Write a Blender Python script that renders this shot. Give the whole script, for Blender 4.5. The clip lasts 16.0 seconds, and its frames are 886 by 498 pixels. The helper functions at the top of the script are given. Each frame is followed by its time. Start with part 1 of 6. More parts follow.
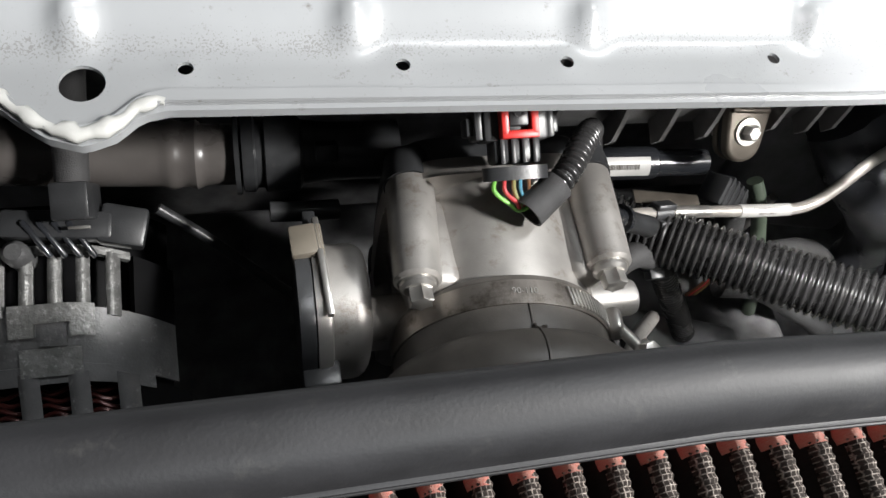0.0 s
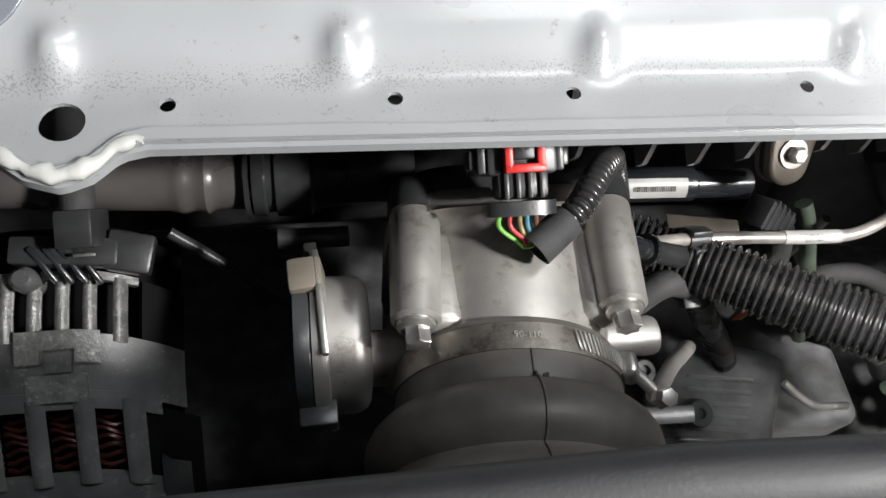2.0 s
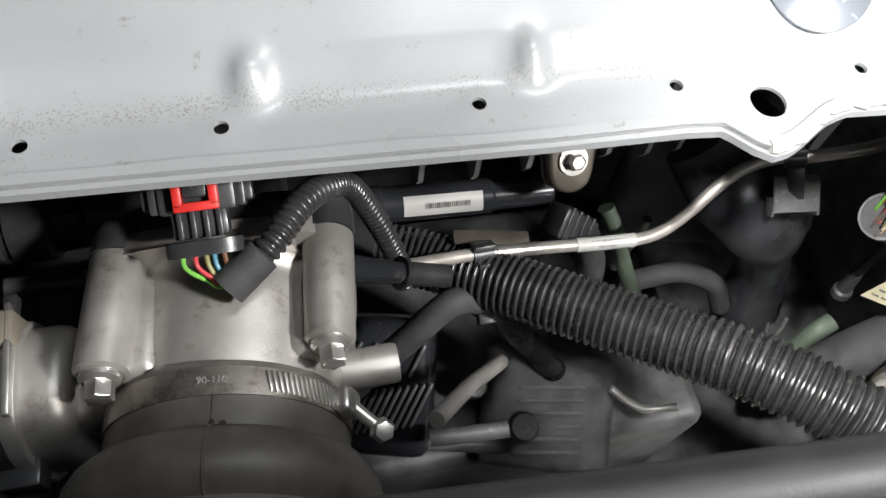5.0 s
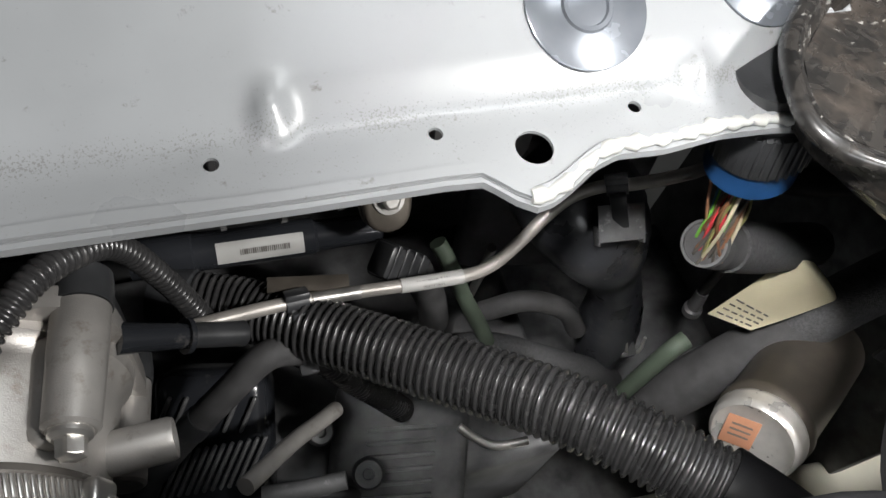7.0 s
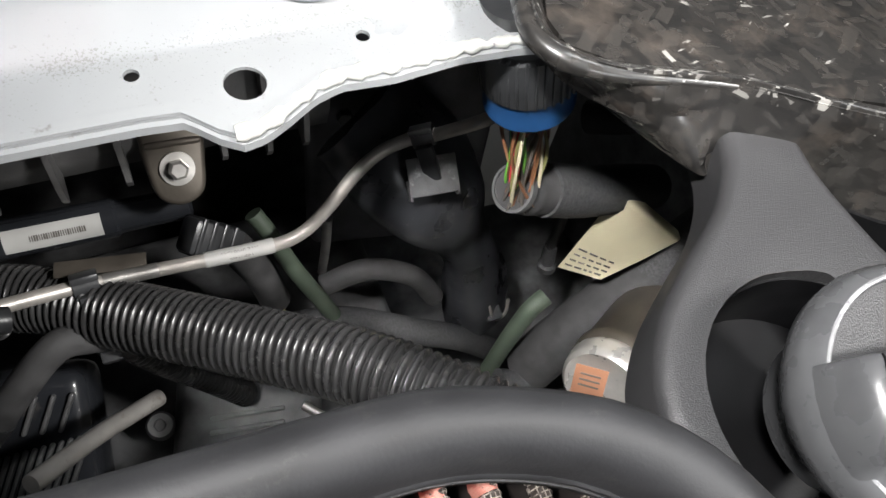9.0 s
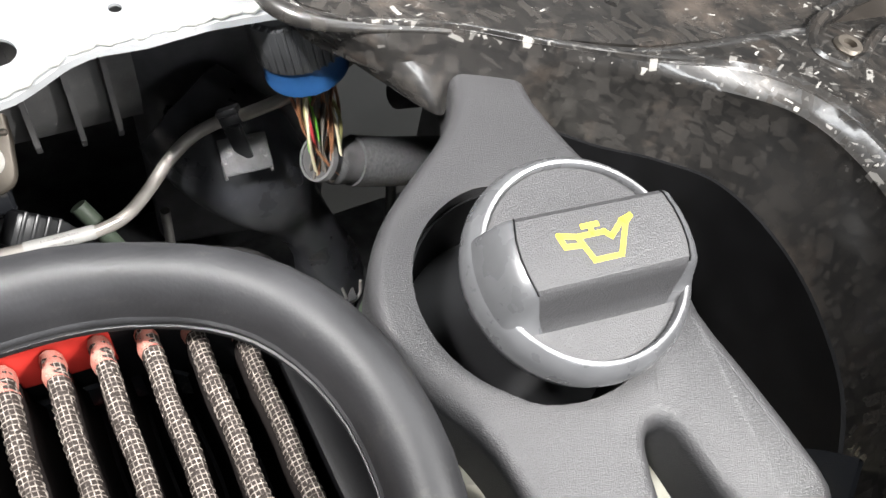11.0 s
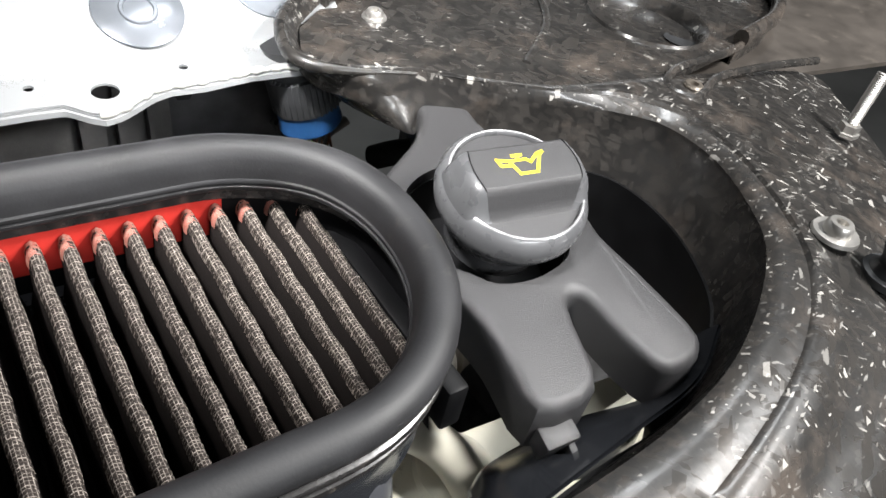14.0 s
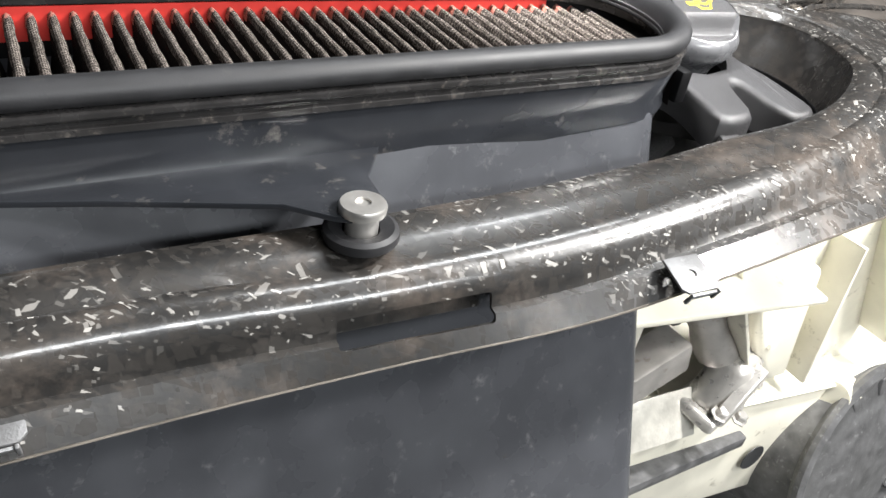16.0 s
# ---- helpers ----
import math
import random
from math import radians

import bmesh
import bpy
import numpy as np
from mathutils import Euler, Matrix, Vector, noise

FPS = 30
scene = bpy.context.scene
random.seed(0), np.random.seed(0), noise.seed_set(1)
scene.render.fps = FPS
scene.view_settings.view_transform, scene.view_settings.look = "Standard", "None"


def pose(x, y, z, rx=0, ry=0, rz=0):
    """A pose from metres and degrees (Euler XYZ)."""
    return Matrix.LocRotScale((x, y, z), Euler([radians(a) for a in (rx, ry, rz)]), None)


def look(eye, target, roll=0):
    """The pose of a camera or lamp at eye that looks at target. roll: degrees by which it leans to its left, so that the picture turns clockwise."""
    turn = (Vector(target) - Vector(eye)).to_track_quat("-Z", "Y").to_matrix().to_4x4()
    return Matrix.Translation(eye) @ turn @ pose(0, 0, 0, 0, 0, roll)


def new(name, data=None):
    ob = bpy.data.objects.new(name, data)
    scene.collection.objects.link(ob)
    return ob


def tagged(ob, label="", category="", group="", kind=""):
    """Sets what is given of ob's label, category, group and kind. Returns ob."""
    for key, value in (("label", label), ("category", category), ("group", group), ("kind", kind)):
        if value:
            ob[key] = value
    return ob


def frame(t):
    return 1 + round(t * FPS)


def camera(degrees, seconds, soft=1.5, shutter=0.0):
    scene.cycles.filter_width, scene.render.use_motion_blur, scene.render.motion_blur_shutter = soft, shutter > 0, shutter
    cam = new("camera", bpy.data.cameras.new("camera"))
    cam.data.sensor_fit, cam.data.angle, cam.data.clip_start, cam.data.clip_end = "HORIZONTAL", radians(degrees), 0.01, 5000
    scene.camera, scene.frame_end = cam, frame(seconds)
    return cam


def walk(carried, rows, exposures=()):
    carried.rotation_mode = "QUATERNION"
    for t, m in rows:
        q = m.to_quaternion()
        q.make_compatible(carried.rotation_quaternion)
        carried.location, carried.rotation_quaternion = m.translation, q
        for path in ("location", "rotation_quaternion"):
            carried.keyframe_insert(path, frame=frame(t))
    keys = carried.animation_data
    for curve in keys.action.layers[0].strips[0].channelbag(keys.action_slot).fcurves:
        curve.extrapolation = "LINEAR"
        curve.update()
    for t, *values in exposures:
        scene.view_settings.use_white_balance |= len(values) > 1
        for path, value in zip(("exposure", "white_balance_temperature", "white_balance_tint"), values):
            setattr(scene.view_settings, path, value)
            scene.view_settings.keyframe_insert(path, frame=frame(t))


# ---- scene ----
cam = camera(61.6, 16.0)
METRES, EYE, TILT, LEAN, TURN = 1.0, 1.2, -60.0, -9.6, -10.4
ROWS = [
    (0.0, 0.0, 0.0, 0.0, 0.0, 0.0, -0.0),
    (0.5, -0.0015, -0.0038, 0.0081, 0.93, -0.12, -0.49),
    (1.0, 0.0103, 0.0019, 0.0183, 1.97, -0.1, -0.88),
    (1.5, 0.0137, 0.0113, 0.022, 3.47, -0.17, -1.08),
    (2.0, 0.0256, 0.017, 0.0181, 4.79, -0.37, -0.92),
    (2.5, 0.0438, 0.0079, 0.0191, 5.83, -0.52, -0.6),
    (3.0, 0.0607, 0.0128, 0.0121, 6.33, -0.63, -0.15),
    (3.5, 0.0874, 0.0154, 0.0093, 6.09, -0.5, 0.43),
    (4.0, 0.1122, 0.024, 0.0154, 5.31, -0.24, 1.22),
    (6.5, 0.1889, 0.0545, 0.0427, -0.93, -0.1, 5.25),
    (7.0, 0.2136, 0.0616, 0.0464, -2.01, -0.14, 5.79),
    (7.5, 0.2276, 0.0664, 0.0434, -2.74, -0.15, 6.66),
    (8.0, 0.2471, 0.0688, 0.0358, -3.45, -0.28, 7.88),
    (8.5, 0.2696, 0.0699, 0.0253, -4.18, -0.54, 9.28),
    (9.0, 0.2986, 0.0744, 0.0127, -5.1, -0.79, 10.75),
    (9.5, 0.3222, 0.0678, -0.0007, -6.31, -0.75, 12.23),
    (10.0, 0.3419, 0.0583, -0.0164, -7.76, -0.59, 13.51),
    (12.5, 0.3726, -0.0052, -0.0718, -12.17, 3.5, 17.33),
    (13.0, 0.3641, -0.0227, -0.0881, -12.65, 5.39, 17.56),
    (13.5, 0.3313, -0.0388, -0.1156, -12.96, 7.94, 18.23),
    (14.0, 0.2948, -0.0663, -0.1457, -13.1, 11.64, 19.12),
    (14.5, 0.2571, -0.0968, -0.1896, -12.74, 15.12, 19.83),
    (15.0, 0.2073, -0.143, -0.244, -11.49, 18.64, 19.81),
    (15.5, 0.1405, -0.1738, -0.3229, -9.82, 20.94, 18.65),
    (16.0, 0.0503, -0.2007, -0.3919, -7.98, 21.57, 16.56),
]
walk(cam, [(t, pose(0, 0, EYE, TILT, LEAN, TURN) @ pose(METRES * x, METRES * y, METRES * z, 90 + pitch, roll, yaw)) for t, x, y, z, yaw, pitch, roll in ROWS],
     [(0, 0.45), (1.5, 0.3), (4, 0.3), (7, -0.6), (9, -0.35), (10.2, 0.1), (12.5, 0.4), (14, 0.1), (15, 0.1), (16, 0.8)])

# ---- world and light ----
world = bpy.data.worlds.new("workshop_air")
scene.world = world
world.use_nodes = True
world.node_tree.nodes["Background"].inputs[0].default_value = (0.62, 0.66, 0.7, 1)
world.node_tree.nodes["Background"].inputs[1].default_value = 0.03


def area_lamp(name, eye, target, sx, sy, watts, colour, beam=180):
    data = bpy.data.lights.new(name, "AREA")
    data.shape, data.size, data.size_y, data.energy, data.color = "RECTANGLE", sx, sy, watts, colour
    data.spread = radians(beam)
    ob = new(name, data)
    ob.matrix_world = look(eye, target)
    return ob


area_lamp("work_lamp_light", (0.95, -0.43, 1.86), (0.3, 0.06, 0.95), 0.13, 0.10, 25, (1.0, 0.985, 0.965))
# second lamp, added as fill for the box front and frame
area_lamp("front_right_fill_light", (1.2, -0.9, 1.8), (0.35, -0.05, 0.92), 0.16, 0.12, 14, (1.0, 0.985, 0.965))
# narrow fill beam added to reach the tag and connector under the tray
area_lamp("bay_fill_spot", (0.09, -0.02, 1.62), (0.58, 0.155, 0.75), 0.07, 0.06, 0.95, (1.0, 0.985, 0.97), 36)
# broad unseen fill, added in front to lift the lower box wall
area_lamp("front_fill_light", (0.4, -2.3, 2.1), (0.35, -0.2, 0.75), 1.4, 0.3, 34, (0.95, 0.98, 1.0))
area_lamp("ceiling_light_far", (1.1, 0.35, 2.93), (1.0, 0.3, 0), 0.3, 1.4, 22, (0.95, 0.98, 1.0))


# ---- materials ----
def mat(name, base, rough=0.5, metal=0.0, vary=0.25, scale=60.0, bump=0.15, bump_scale=900.0, coat=0.0, dirt=None, dirt_amount=0.0, dirt_scale=25.0, spec=0.5):
    m = bpy.data.materials.new(name)
    m.use_nodes = True
    nt = m.node_tree
    n, l = nt.nodes, nt.links
    b = n["Principled BSDF"]
    co = n.new("ShaderNodeTexCoord")
    noi = n.new("ShaderNodeTexNoise")
    noi.inputs["Scale"].default_value, noi.inputs["Detail"].default_value = scale, 6
    l.new(co.outputs["Object"], noi.inputs["Vector"])
    ramp = n.new("ShaderNodeValToRGB")
    lo = [c * (1 - vary) for c in base]
    hi = [min(1, c * (1 + vary)) for c in base]
    ramp.color_ramp.elements[0].position, ramp.color_ramp.elements[0].color = 0.3, (*lo, 1)
    ramp.color_ramp.elements[1].position, ramp.color_ramp.elements[1].color = 0.7, (*hi, 1)
    l.new(noi.outputs["Fac"], ramp.inputs[0])
    col = ramp.outputs[0]
    if dirt:
        d = n.new("ShaderNodeTexNoise")
        d.inputs["Scale"].default_value, d.inputs["Detail"].default_value, d.inputs["Roughness"].default_value = dirt_scale, 10, 0.72
        l.new(co.outputs["Object"], d.inputs["Vector"])
        r2 = n.new("ShaderNodeValToRGB")
        r2.color_ramp.elements[0].position = 0.62 - 0.3 * dirt_amount
        r2.color_ramp.elements[1].position = 0.75 - 0.2 * dirt_amount
        l.new(d.outputs["Fac"], r2.inputs[0])
        mx = n.new("ShaderNodeMix")
        mx.data_type = "RGBA"
        l.new(r2.outputs[0], mx.inputs[0])
        l.new(col, mx.inputs[6])
        mx.inputs[7].default_value = (*dirt, 1)
        col = mx.outputs[2]
    l.new(col, b.inputs["Base Color"])
    rr = n.new("ShaderNodeMapRange")
    rr.inputs[3].default_value, rr.inputs[4].default_value = max(0.03, rough - 0.12), min(1, rough + 0.12)
    l.new(noi.outputs["Fac"], rr.inputs[0])
    l.new(rr.outputs[0], b.inputs["Roughness"])
    b.inputs["Metallic"].default_value = metal
    b.inputs["Specular IOR Level"].default_value = spec
    b.inputs["Coat Weight"].default_value = coat
    b.inputs["Coat Roughness"].default_value = 0.08
    if bump:
        nb = n.new("ShaderNodeTexNoise")
        nb.inputs["Scale"].default_value, nb.inputs["Detail"].default_value = bump_scale, 3
        l.new(co.outputs["Object"], nb.inputs["Vector"])
        bp = n.new("ShaderNodeBump")
        bp.inputs["Strength"].default_value, bp.inputs["Distance"].default_value = bump, 0.0006
        l.new(nb.outputs["Fac"], bp.inputs["Height"])
        l.new(bp.outputs[0], b.inputs["Normal"])
    return m


def scuffed(name):
    """Dark flake-filled plastic; pale scuffs gather where the mesh carries wear."""
    m = mat(name, (0.011, 0.0103, 0.0098), 0.3, 0, 0.45, 26, 0.12, 420, 0, (0.07, 0.056, 0.046), 0.34, 15)
    n, l = m.node_tree.nodes, m.node_tree.links
    b = n["Principled BSDF"]
    col = b.inputs["Base Color"].links[0].from_socket
    co = [x for x in n if x.type == "TEX_COORD"][0]

    def math_node(op, a, c, d=None):
        k = n.new("ShaderNodeMath")
        k.operation = op
        for slot, v in zip(k.inputs, (a, c, d)):
            if v is None:
                continue
            if isinstance(v, (int, float)):
                slot.default_value = v
            else:
                l.new(v, slot)
        return k.outputs[0]

    warp = n.new("ShaderNodeTexNoise")
    warp.inputs["Scale"].default_value, warp.inputs["Detail"].default_value = 160, 4
    l.new(co.outputs["Object"], warp.inputs["Vector"])
    off = n.new("ShaderNodeVectorMath")
    off.operation = "MULTIPLY_ADD"
    l.new(warp.outputs["Color"], off.inputs[0])
    off.inputs[1].default_value = (0.0016, 0.0016, 0.0016)
    l.new(co.outputs["Object"], off.inputs[2])
    big = n.new("ShaderNodeTexNoise")
    big.inputs["Scale"].default_value, big.inputs["Detail"].default_value = 26, 4
    l.new(co.outputs["Object"], big.inputs["Vector"])
    wear = n.new("ShaderNodeAttribute")
    wear.attribute_name = "wear"
    chance = math_node("MULTIPLY_ADD", wear.outputs["Fac"], 0.36, math_node("MULTIPLY", big.outputs["Fac"], 0.86))
    total, tone = None, None
    for i, (turn, sc, thin) in enumerate(((35, 330, 0.2), (-50, 150, 0.3), (80, 340, 0.18), (10, 175, 0.34), (-62, 420, 0.06), (60, 400, 0.2), (-75, 480, 0.05))):
        mp = n.new("ShaderNodeMapping")
        mp.vector_type = "TEXTURE"
        mp.inputs["Rotation"].default_value = (radians(turn * 0.3), radians(turn * 0.4), radians(turn))
        mp.inputs["Scale"].default_value = (1.0, 1.0 / thin, 1.6)
        l.new(off.outputs[0], mp.inputs["Vector"])
        v = n.new("ShaderNodeTexVoronoi")
        v.distance = "CHEBYCHEV"
        v.inputs["Scale"].default_value = sc
        l.new(mp.outputs[0], v.inputs["Vector"])
        sep = n.new("ShaderNodeSeparateColor")
        l.new(v.outputs["Color"], sep.inputs[0])
        pick = math_node("GREATER_THAN", math_node("ADD", chance, math_node("MULTIPLY", sep.outputs[0], 0.5)), 0.93)
        near = math_node("LESS_THAN", v.outputs["Distance"], math_node("MULTIPLY_ADD", sep.outputs[1], 0.2, 0.05))
        both = math_node("MULTIPLY", math_node("MULTIPLY", pick, near), math_node("MULTIPLY_ADD", math_node("POWER", sep.outputs[2], 2.2), 0.85, 0.05))
        total = both if total is None else math_node("MAXIMUM", total, both)
        if i < 4:
            # dull flakes under the surface, a tone for each
            flake = math_node("MULTIPLY", math_node("LESS_THAN", v.outputs["Distance"], 0.42), math_node("POWER", sep.outputs[2], 2.0))
            tone = flake if tone is None else math_node("MAXIMUM", tone, flake)
    # faint flakes everywhere
    hue = n.new("ShaderNodeMix")
    hue.data_type = "RGBA"
    l.new(math_node("MULTIPLY", tone, 0.22), hue.inputs[0])
    l.new(col, hue.inputs[6])
    hue.inputs[7].default_value = (0.13, 0.12, 0.11, 1)
    mx = n.new("ShaderNodeMix")
    mx.data_type = "RGBA"
    l.new(total, mx.inputs[0])
    l.new(hue.outputs[2], mx.inputs[6])
    mx.inputs[7].default_value = (0.4, 0.385, 0.36, 1)
    l.new(mx.outputs[2], b.inputs["Base Color"])
    gloss = n.new("ShaderNodeMapRange")
    gloss.inputs[3].default_value, gloss.inputs[4].default_value = 0.42, 0.2
    l.new(tone, gloss.inputs[0])
    l.new(gloss.outputs[0], b.inputs["Roughness"])
    b.inputs["Coat Weight"].default_value = 0.45
    b.inputs["Coat Roughness"].default_value = 0.12
    return m


WHITE = mat("white_paint", (0.285, 0.293, 0.3), 0.32, 0, 0.05, 18, 0.05, 300, 0.5, (0.12, 0.11, 0.1), 0.02, 120)
n, l = WHITE.node_tree.nodes, WHITE.node_tree.links
dust = n.new("ShaderNodeAttribute")
dust.attribute_name = "dust"
fine = n.new("ShaderNodeTexNoise")
fine.inputs["Scale"].default_value, fine.inputs["Detail"].default_value, fine.inputs["Roughness"].default_value = 1100, 2, 0.6
l.new([x for x in n if x.type == "TEX_COORD"][0].outputs["Object"], fine.inputs["Vector"])
patchy = n.new("ShaderNodeTexNoise")
patchy.inputs["Scale"].default_value, patchy.inputs["Detail"].default_value = 45, 6
l.new([x for x in n if x.type == "TEX_COORD"][0].outputs["Object"], patchy.inputs["Vector"])
sums = []
for op, a, c in (("MULTIPLY", dust.outputs["Fac"], patchy.outputs["Fac"]), ("MULTIPLY", None, 0.31), ("ADD", None, fine.outputs["Fac"]), ("SUBTRACT", None, 0.735), ("MULTIPLY", None, 16.0), ("MINIMUM", None, 0.42), ("MAXIMUM", None, 0.0)):
    k = n.new("ShaderNodeMath")
    k.operation = op
    l.new(a if a is not None else sums[-1], k.inputs[0])
    if isinstance(c, float):
        k.inputs[1].default_value = c
    else:
        l.new(c, k.inputs[1])
    sums.append(k.outputs[0])
n["Principled BSDF"].inputs["Coat Weight"].default_value = 0.35
n["Principled BSDF"].inputs["Coat Roughness"].default_value = 0.2
specks = n.new("ShaderNodeMix")
specks.data_type = "RGBA"
l.new(sums[-1], specks.inputs[0])
l.new(n["Principled BSDF"].inputs["Base Color"].links[0].from_socket, specks.inputs[6])
specks.inputs[7].default_value = (0.1, 0.09, 0.08, 1)
l.new(specks.outputs[2], n["Principled BSDF"].inputs["Base Color"])
SEALANT = mat("white_sealant", (0.46, 0.46, 0.44), 0.5, 0, 0.1, 60, 0.5, 220)
CAST = mat("cast_aluminium", (0.42, 0.4, 0.378), 0.4, 0.55, 0.18, 40, 0.2, 1500, 0, (0.25, 0.215, 0.18), 0.2, 70)
MANIFOLD = mat("manifold_plastic", (0.13, 0.128, 0.128), 0.38, 0, 0.2, 60, 0.3, 900, 0, (0.2, 0.19, 0.18), 0.08, 60)
TIN = mat("bright_tin", (0.55, 0.53, 0.5), 0.3, 0.55, 0.12, 80, 0.1, 500)
STEEL = mat("steel", (0.62, 0.6, 0.57), 0.33, 0.85, 0.15, 80, 0.1, 700)
PIPE_STEEL = mat("pipe_steel", (0.4, 0.375, 0.345), 0.4, 0.45, 0.15, 90, 0.1, 500)
BRACKET_STEEL = mat("zinc_bracket", (0.14, 0.122, 0.102), 0.4, 0.6, 0.2, 50, 0.15, 500)
RUBBER = mat("black_rubber", (0.015, 0.015, 0.0165), 0.55, 0, 0.3, 50, 0.12, 900, 0, (0.035, 0.034, 0.033), 0.1, 90, 0.42)
BEAD = mat("dusty_bead_rubber", (0.022, 0.021, 0.021), 0.27, 0, 0.3, 60, 0.08, 500, 0, (0.13, 0.115, 0.1), 0.16, 120)
HOSE = mat("hose_plastic", (0.032, 0.0315, 0.032), 0.27, 0, 0.25, 50, 0.1, 900, 0, (0.1, 0.095, 0.09), 0.08, 90)
DUSTY_RUBBER = mat("dusty_rubber", (0.11, 0.1, 0.09), 0.5, 0, 0.35, 45, 0.2, 1200, 0, (0.13, 0.115, 0.1), 0.2, 45)
PLASTIC = mat("black_plastic", (0.034, 0.035, 0.037), 0.34, 0, 0.3, 60, 0.12, 900, 0, (0.06, 0.06, 0.06), 0.08, 70)
# near-black plastic, also put on recesses in place of their shade
BLACK = mat("black_plastic_and_shade", (0.004, 0.004, 0.0045), 0.5, 0, 0.3, 60, 0.1, 900, 0, None, 0, 25, 0.15)
GLOSS = mat("box_plastic", (0.02, 0.0215, 0.025), 0.2, 0, 0.2, 22, 0.06, 300, 0.25, (0.11, 0.103, 0.095), 0.1, 38)
# paler copy of the box plastic: reflected light and scuffs in one colour
LIT_SCUFFED_BOX = mat("lit_scuffed_box_plastic", (0.05, 0.052, 0.058), 0.28, 0, 0.15, 25, 0.1, 300, 0.2, (0.13, 0.13, 0.135), 0.12, 70)
GREY_PLASTIC = mat("grey_plastic", (0.036, 0.0355, 0.037), 0.4, 0, 0.3, 2200, 0.5, 1900)
CAP_GLOSS = mat("smooth_grey_plastic", (0.085, 0.086, 0.09), 0.28, 0, 0.15, 90, 0.04, 500, 0.2)
DARK = mat("engine_dark", (0.1, 0.1, 0.102), 0.45, 0.2, 0.5, 50, 0.3, 300, 0, (0.12, 0.11, 0.1), 0.12, 40)
CARBON = scuffed("scuffed_plastic")
ALT = mat("alternator_cast", (0.17, 0.17, 0.172), 0.42, 0.5, 0.3, 50, 0.4, 700, 0, (0.4, 0.4, 0.4), 0.15, 90)
COPPER = mat("winding", (0.06, 0.014, 0.012), 0.4, 0.3, 0.3, 200)
RED = mat("red_plastic", (0.62, 0.03, 0.025), 0.4, 0, 0.12, 60, 0.05)
FILTER_RED = mat("red_filter_rubber", (0.5, 0.03, 0.022), 0.5, 0, 0.12, 60, 0.1)
WORN_RED = mat("worn_red_rubber", (0.33, 0.055, 0.04), 0.6, 0, 0.3, 200, 0.3, 600, 0, (0.4, 0.29, 0.23), 0.6, 300)
BLUE = mat("blue_plastic", (0.012, 0.05, 0.14), 0.35, 0, 0.15, 60, 0.05)
YELLOW = mat("yellow_paint", (0.85, 0.68, 0.02), 0.45, 0, 0.05, 60, 0.05)
GREEN = mat("green_wire", (0.2, 0.55, 0.08), 0.4, 0, 0.1)
PINK = mat("red_wire", (0.65, 0.06, 0.07), 0.4, 0, 0.1)
BROWN = mat("brown_wire", (0.22, 0.1, 0.05), 0.4, 0, 0.1)
LIME = mat("yellow_wire", (0.3, 0.28, 0.11), 0.4, 0, 0.1)
CYAN = mat("blue_wire", (0.1, 0.3, 0.42), 0.4, 0, 0.1)
PALE_GREEN = mat("green_hose", (0.07, 0.09, 0.066), 0.5, 0, 0.15)
PAPER = mat("paper_tag", (0.66, 0.6, 0.42), 0.55, 0, 0.08, 20, 0.08, 200)
LABEL = mat("white_label", (0.44, 0.435, 0.42), 0.45, 0, 0.05, 60, 0.05)
INK = mat("ink", (0.1, 0.09, 0.08), 0.6, 0, 0.1)
ORANGE = mat("orange_label", (0.36, 0.17, 0.1), 0.5, 0, 0.1)
CREAM = mat("cream_body_paint", (0.74, 0.71, 0.60), 0.38, 0, 0.12, 14, 0.08, 300, 0.3, (0.2, 0.17, 0.12), 0.08, 30)
TAPE = mat("cloth_tape", (0.05, 0.049, 0.05), 0.7, 0, 0.3, 90, 0.6, 1500)
DISC_GREY = mat("clear_sticker", (0.2, 0.215, 0.24), 0.25, 0.4, 0.15, 40, 0.1, 200, 0.3)
FLOORM = mat("concrete_floor", (0.15, 0.15, 0.145), 0.6, 0, 0.25, 3, 0.3, 60)
WALLM = mat("workshop_wall", (0.2, 0.2, 0.2), 0.7, 0, 0.1, 2, 0.1, 40)


# ---- mesh tools ----
def part(name, bm, material, parent=None, label="", smooth=40):
    me = bpy.data.meshes.new(name)
    bmesh.ops.recalc_face_normals(bm, faces=bm.faces)
    bm.to_mesh(me)
    bm.free()
    if smooth:
        me.shade_smooth()
        me.set_sharp_from_angle(angle=radians(smooth))
    me.materials.append(material)
    ob = new(name, me)
    if parent is not None:
        ob.parent = parent
        if parent.type == "EMPTY":
            ob.matrix_parent_inverse = Matrix.Translation(-parent.location)
    if label:
        ob["label"] = label
    return ob


def thing(name, at, label, category, group="", kind=""):
    ob = new(name)
    ob.empty_display_size = 0.01
    ob.location = at
    return tagged(ob, label, category, group, kind)


def smooth_line(pts, n=8):
    """Catmull-Rom through the points."""
    p = [Vector(q) for q in pts]
    p = [2 * p[0] - p[1]] + p + [2 * p[-1] - p[-2]]
    out = []
    for i in range(1, len(p) - 2):
        for k in range(n):
            t = k / n
            a, b, c, d = p[i - 1:i + 3]
            out.append(0.5 * (2 * b + (c - a) * t + (2 * a - 5 * b + 4 * c - d) * t * t + (3 * b - a - 3 * c + d) * t ** 3))
    return out + [p[-2]]


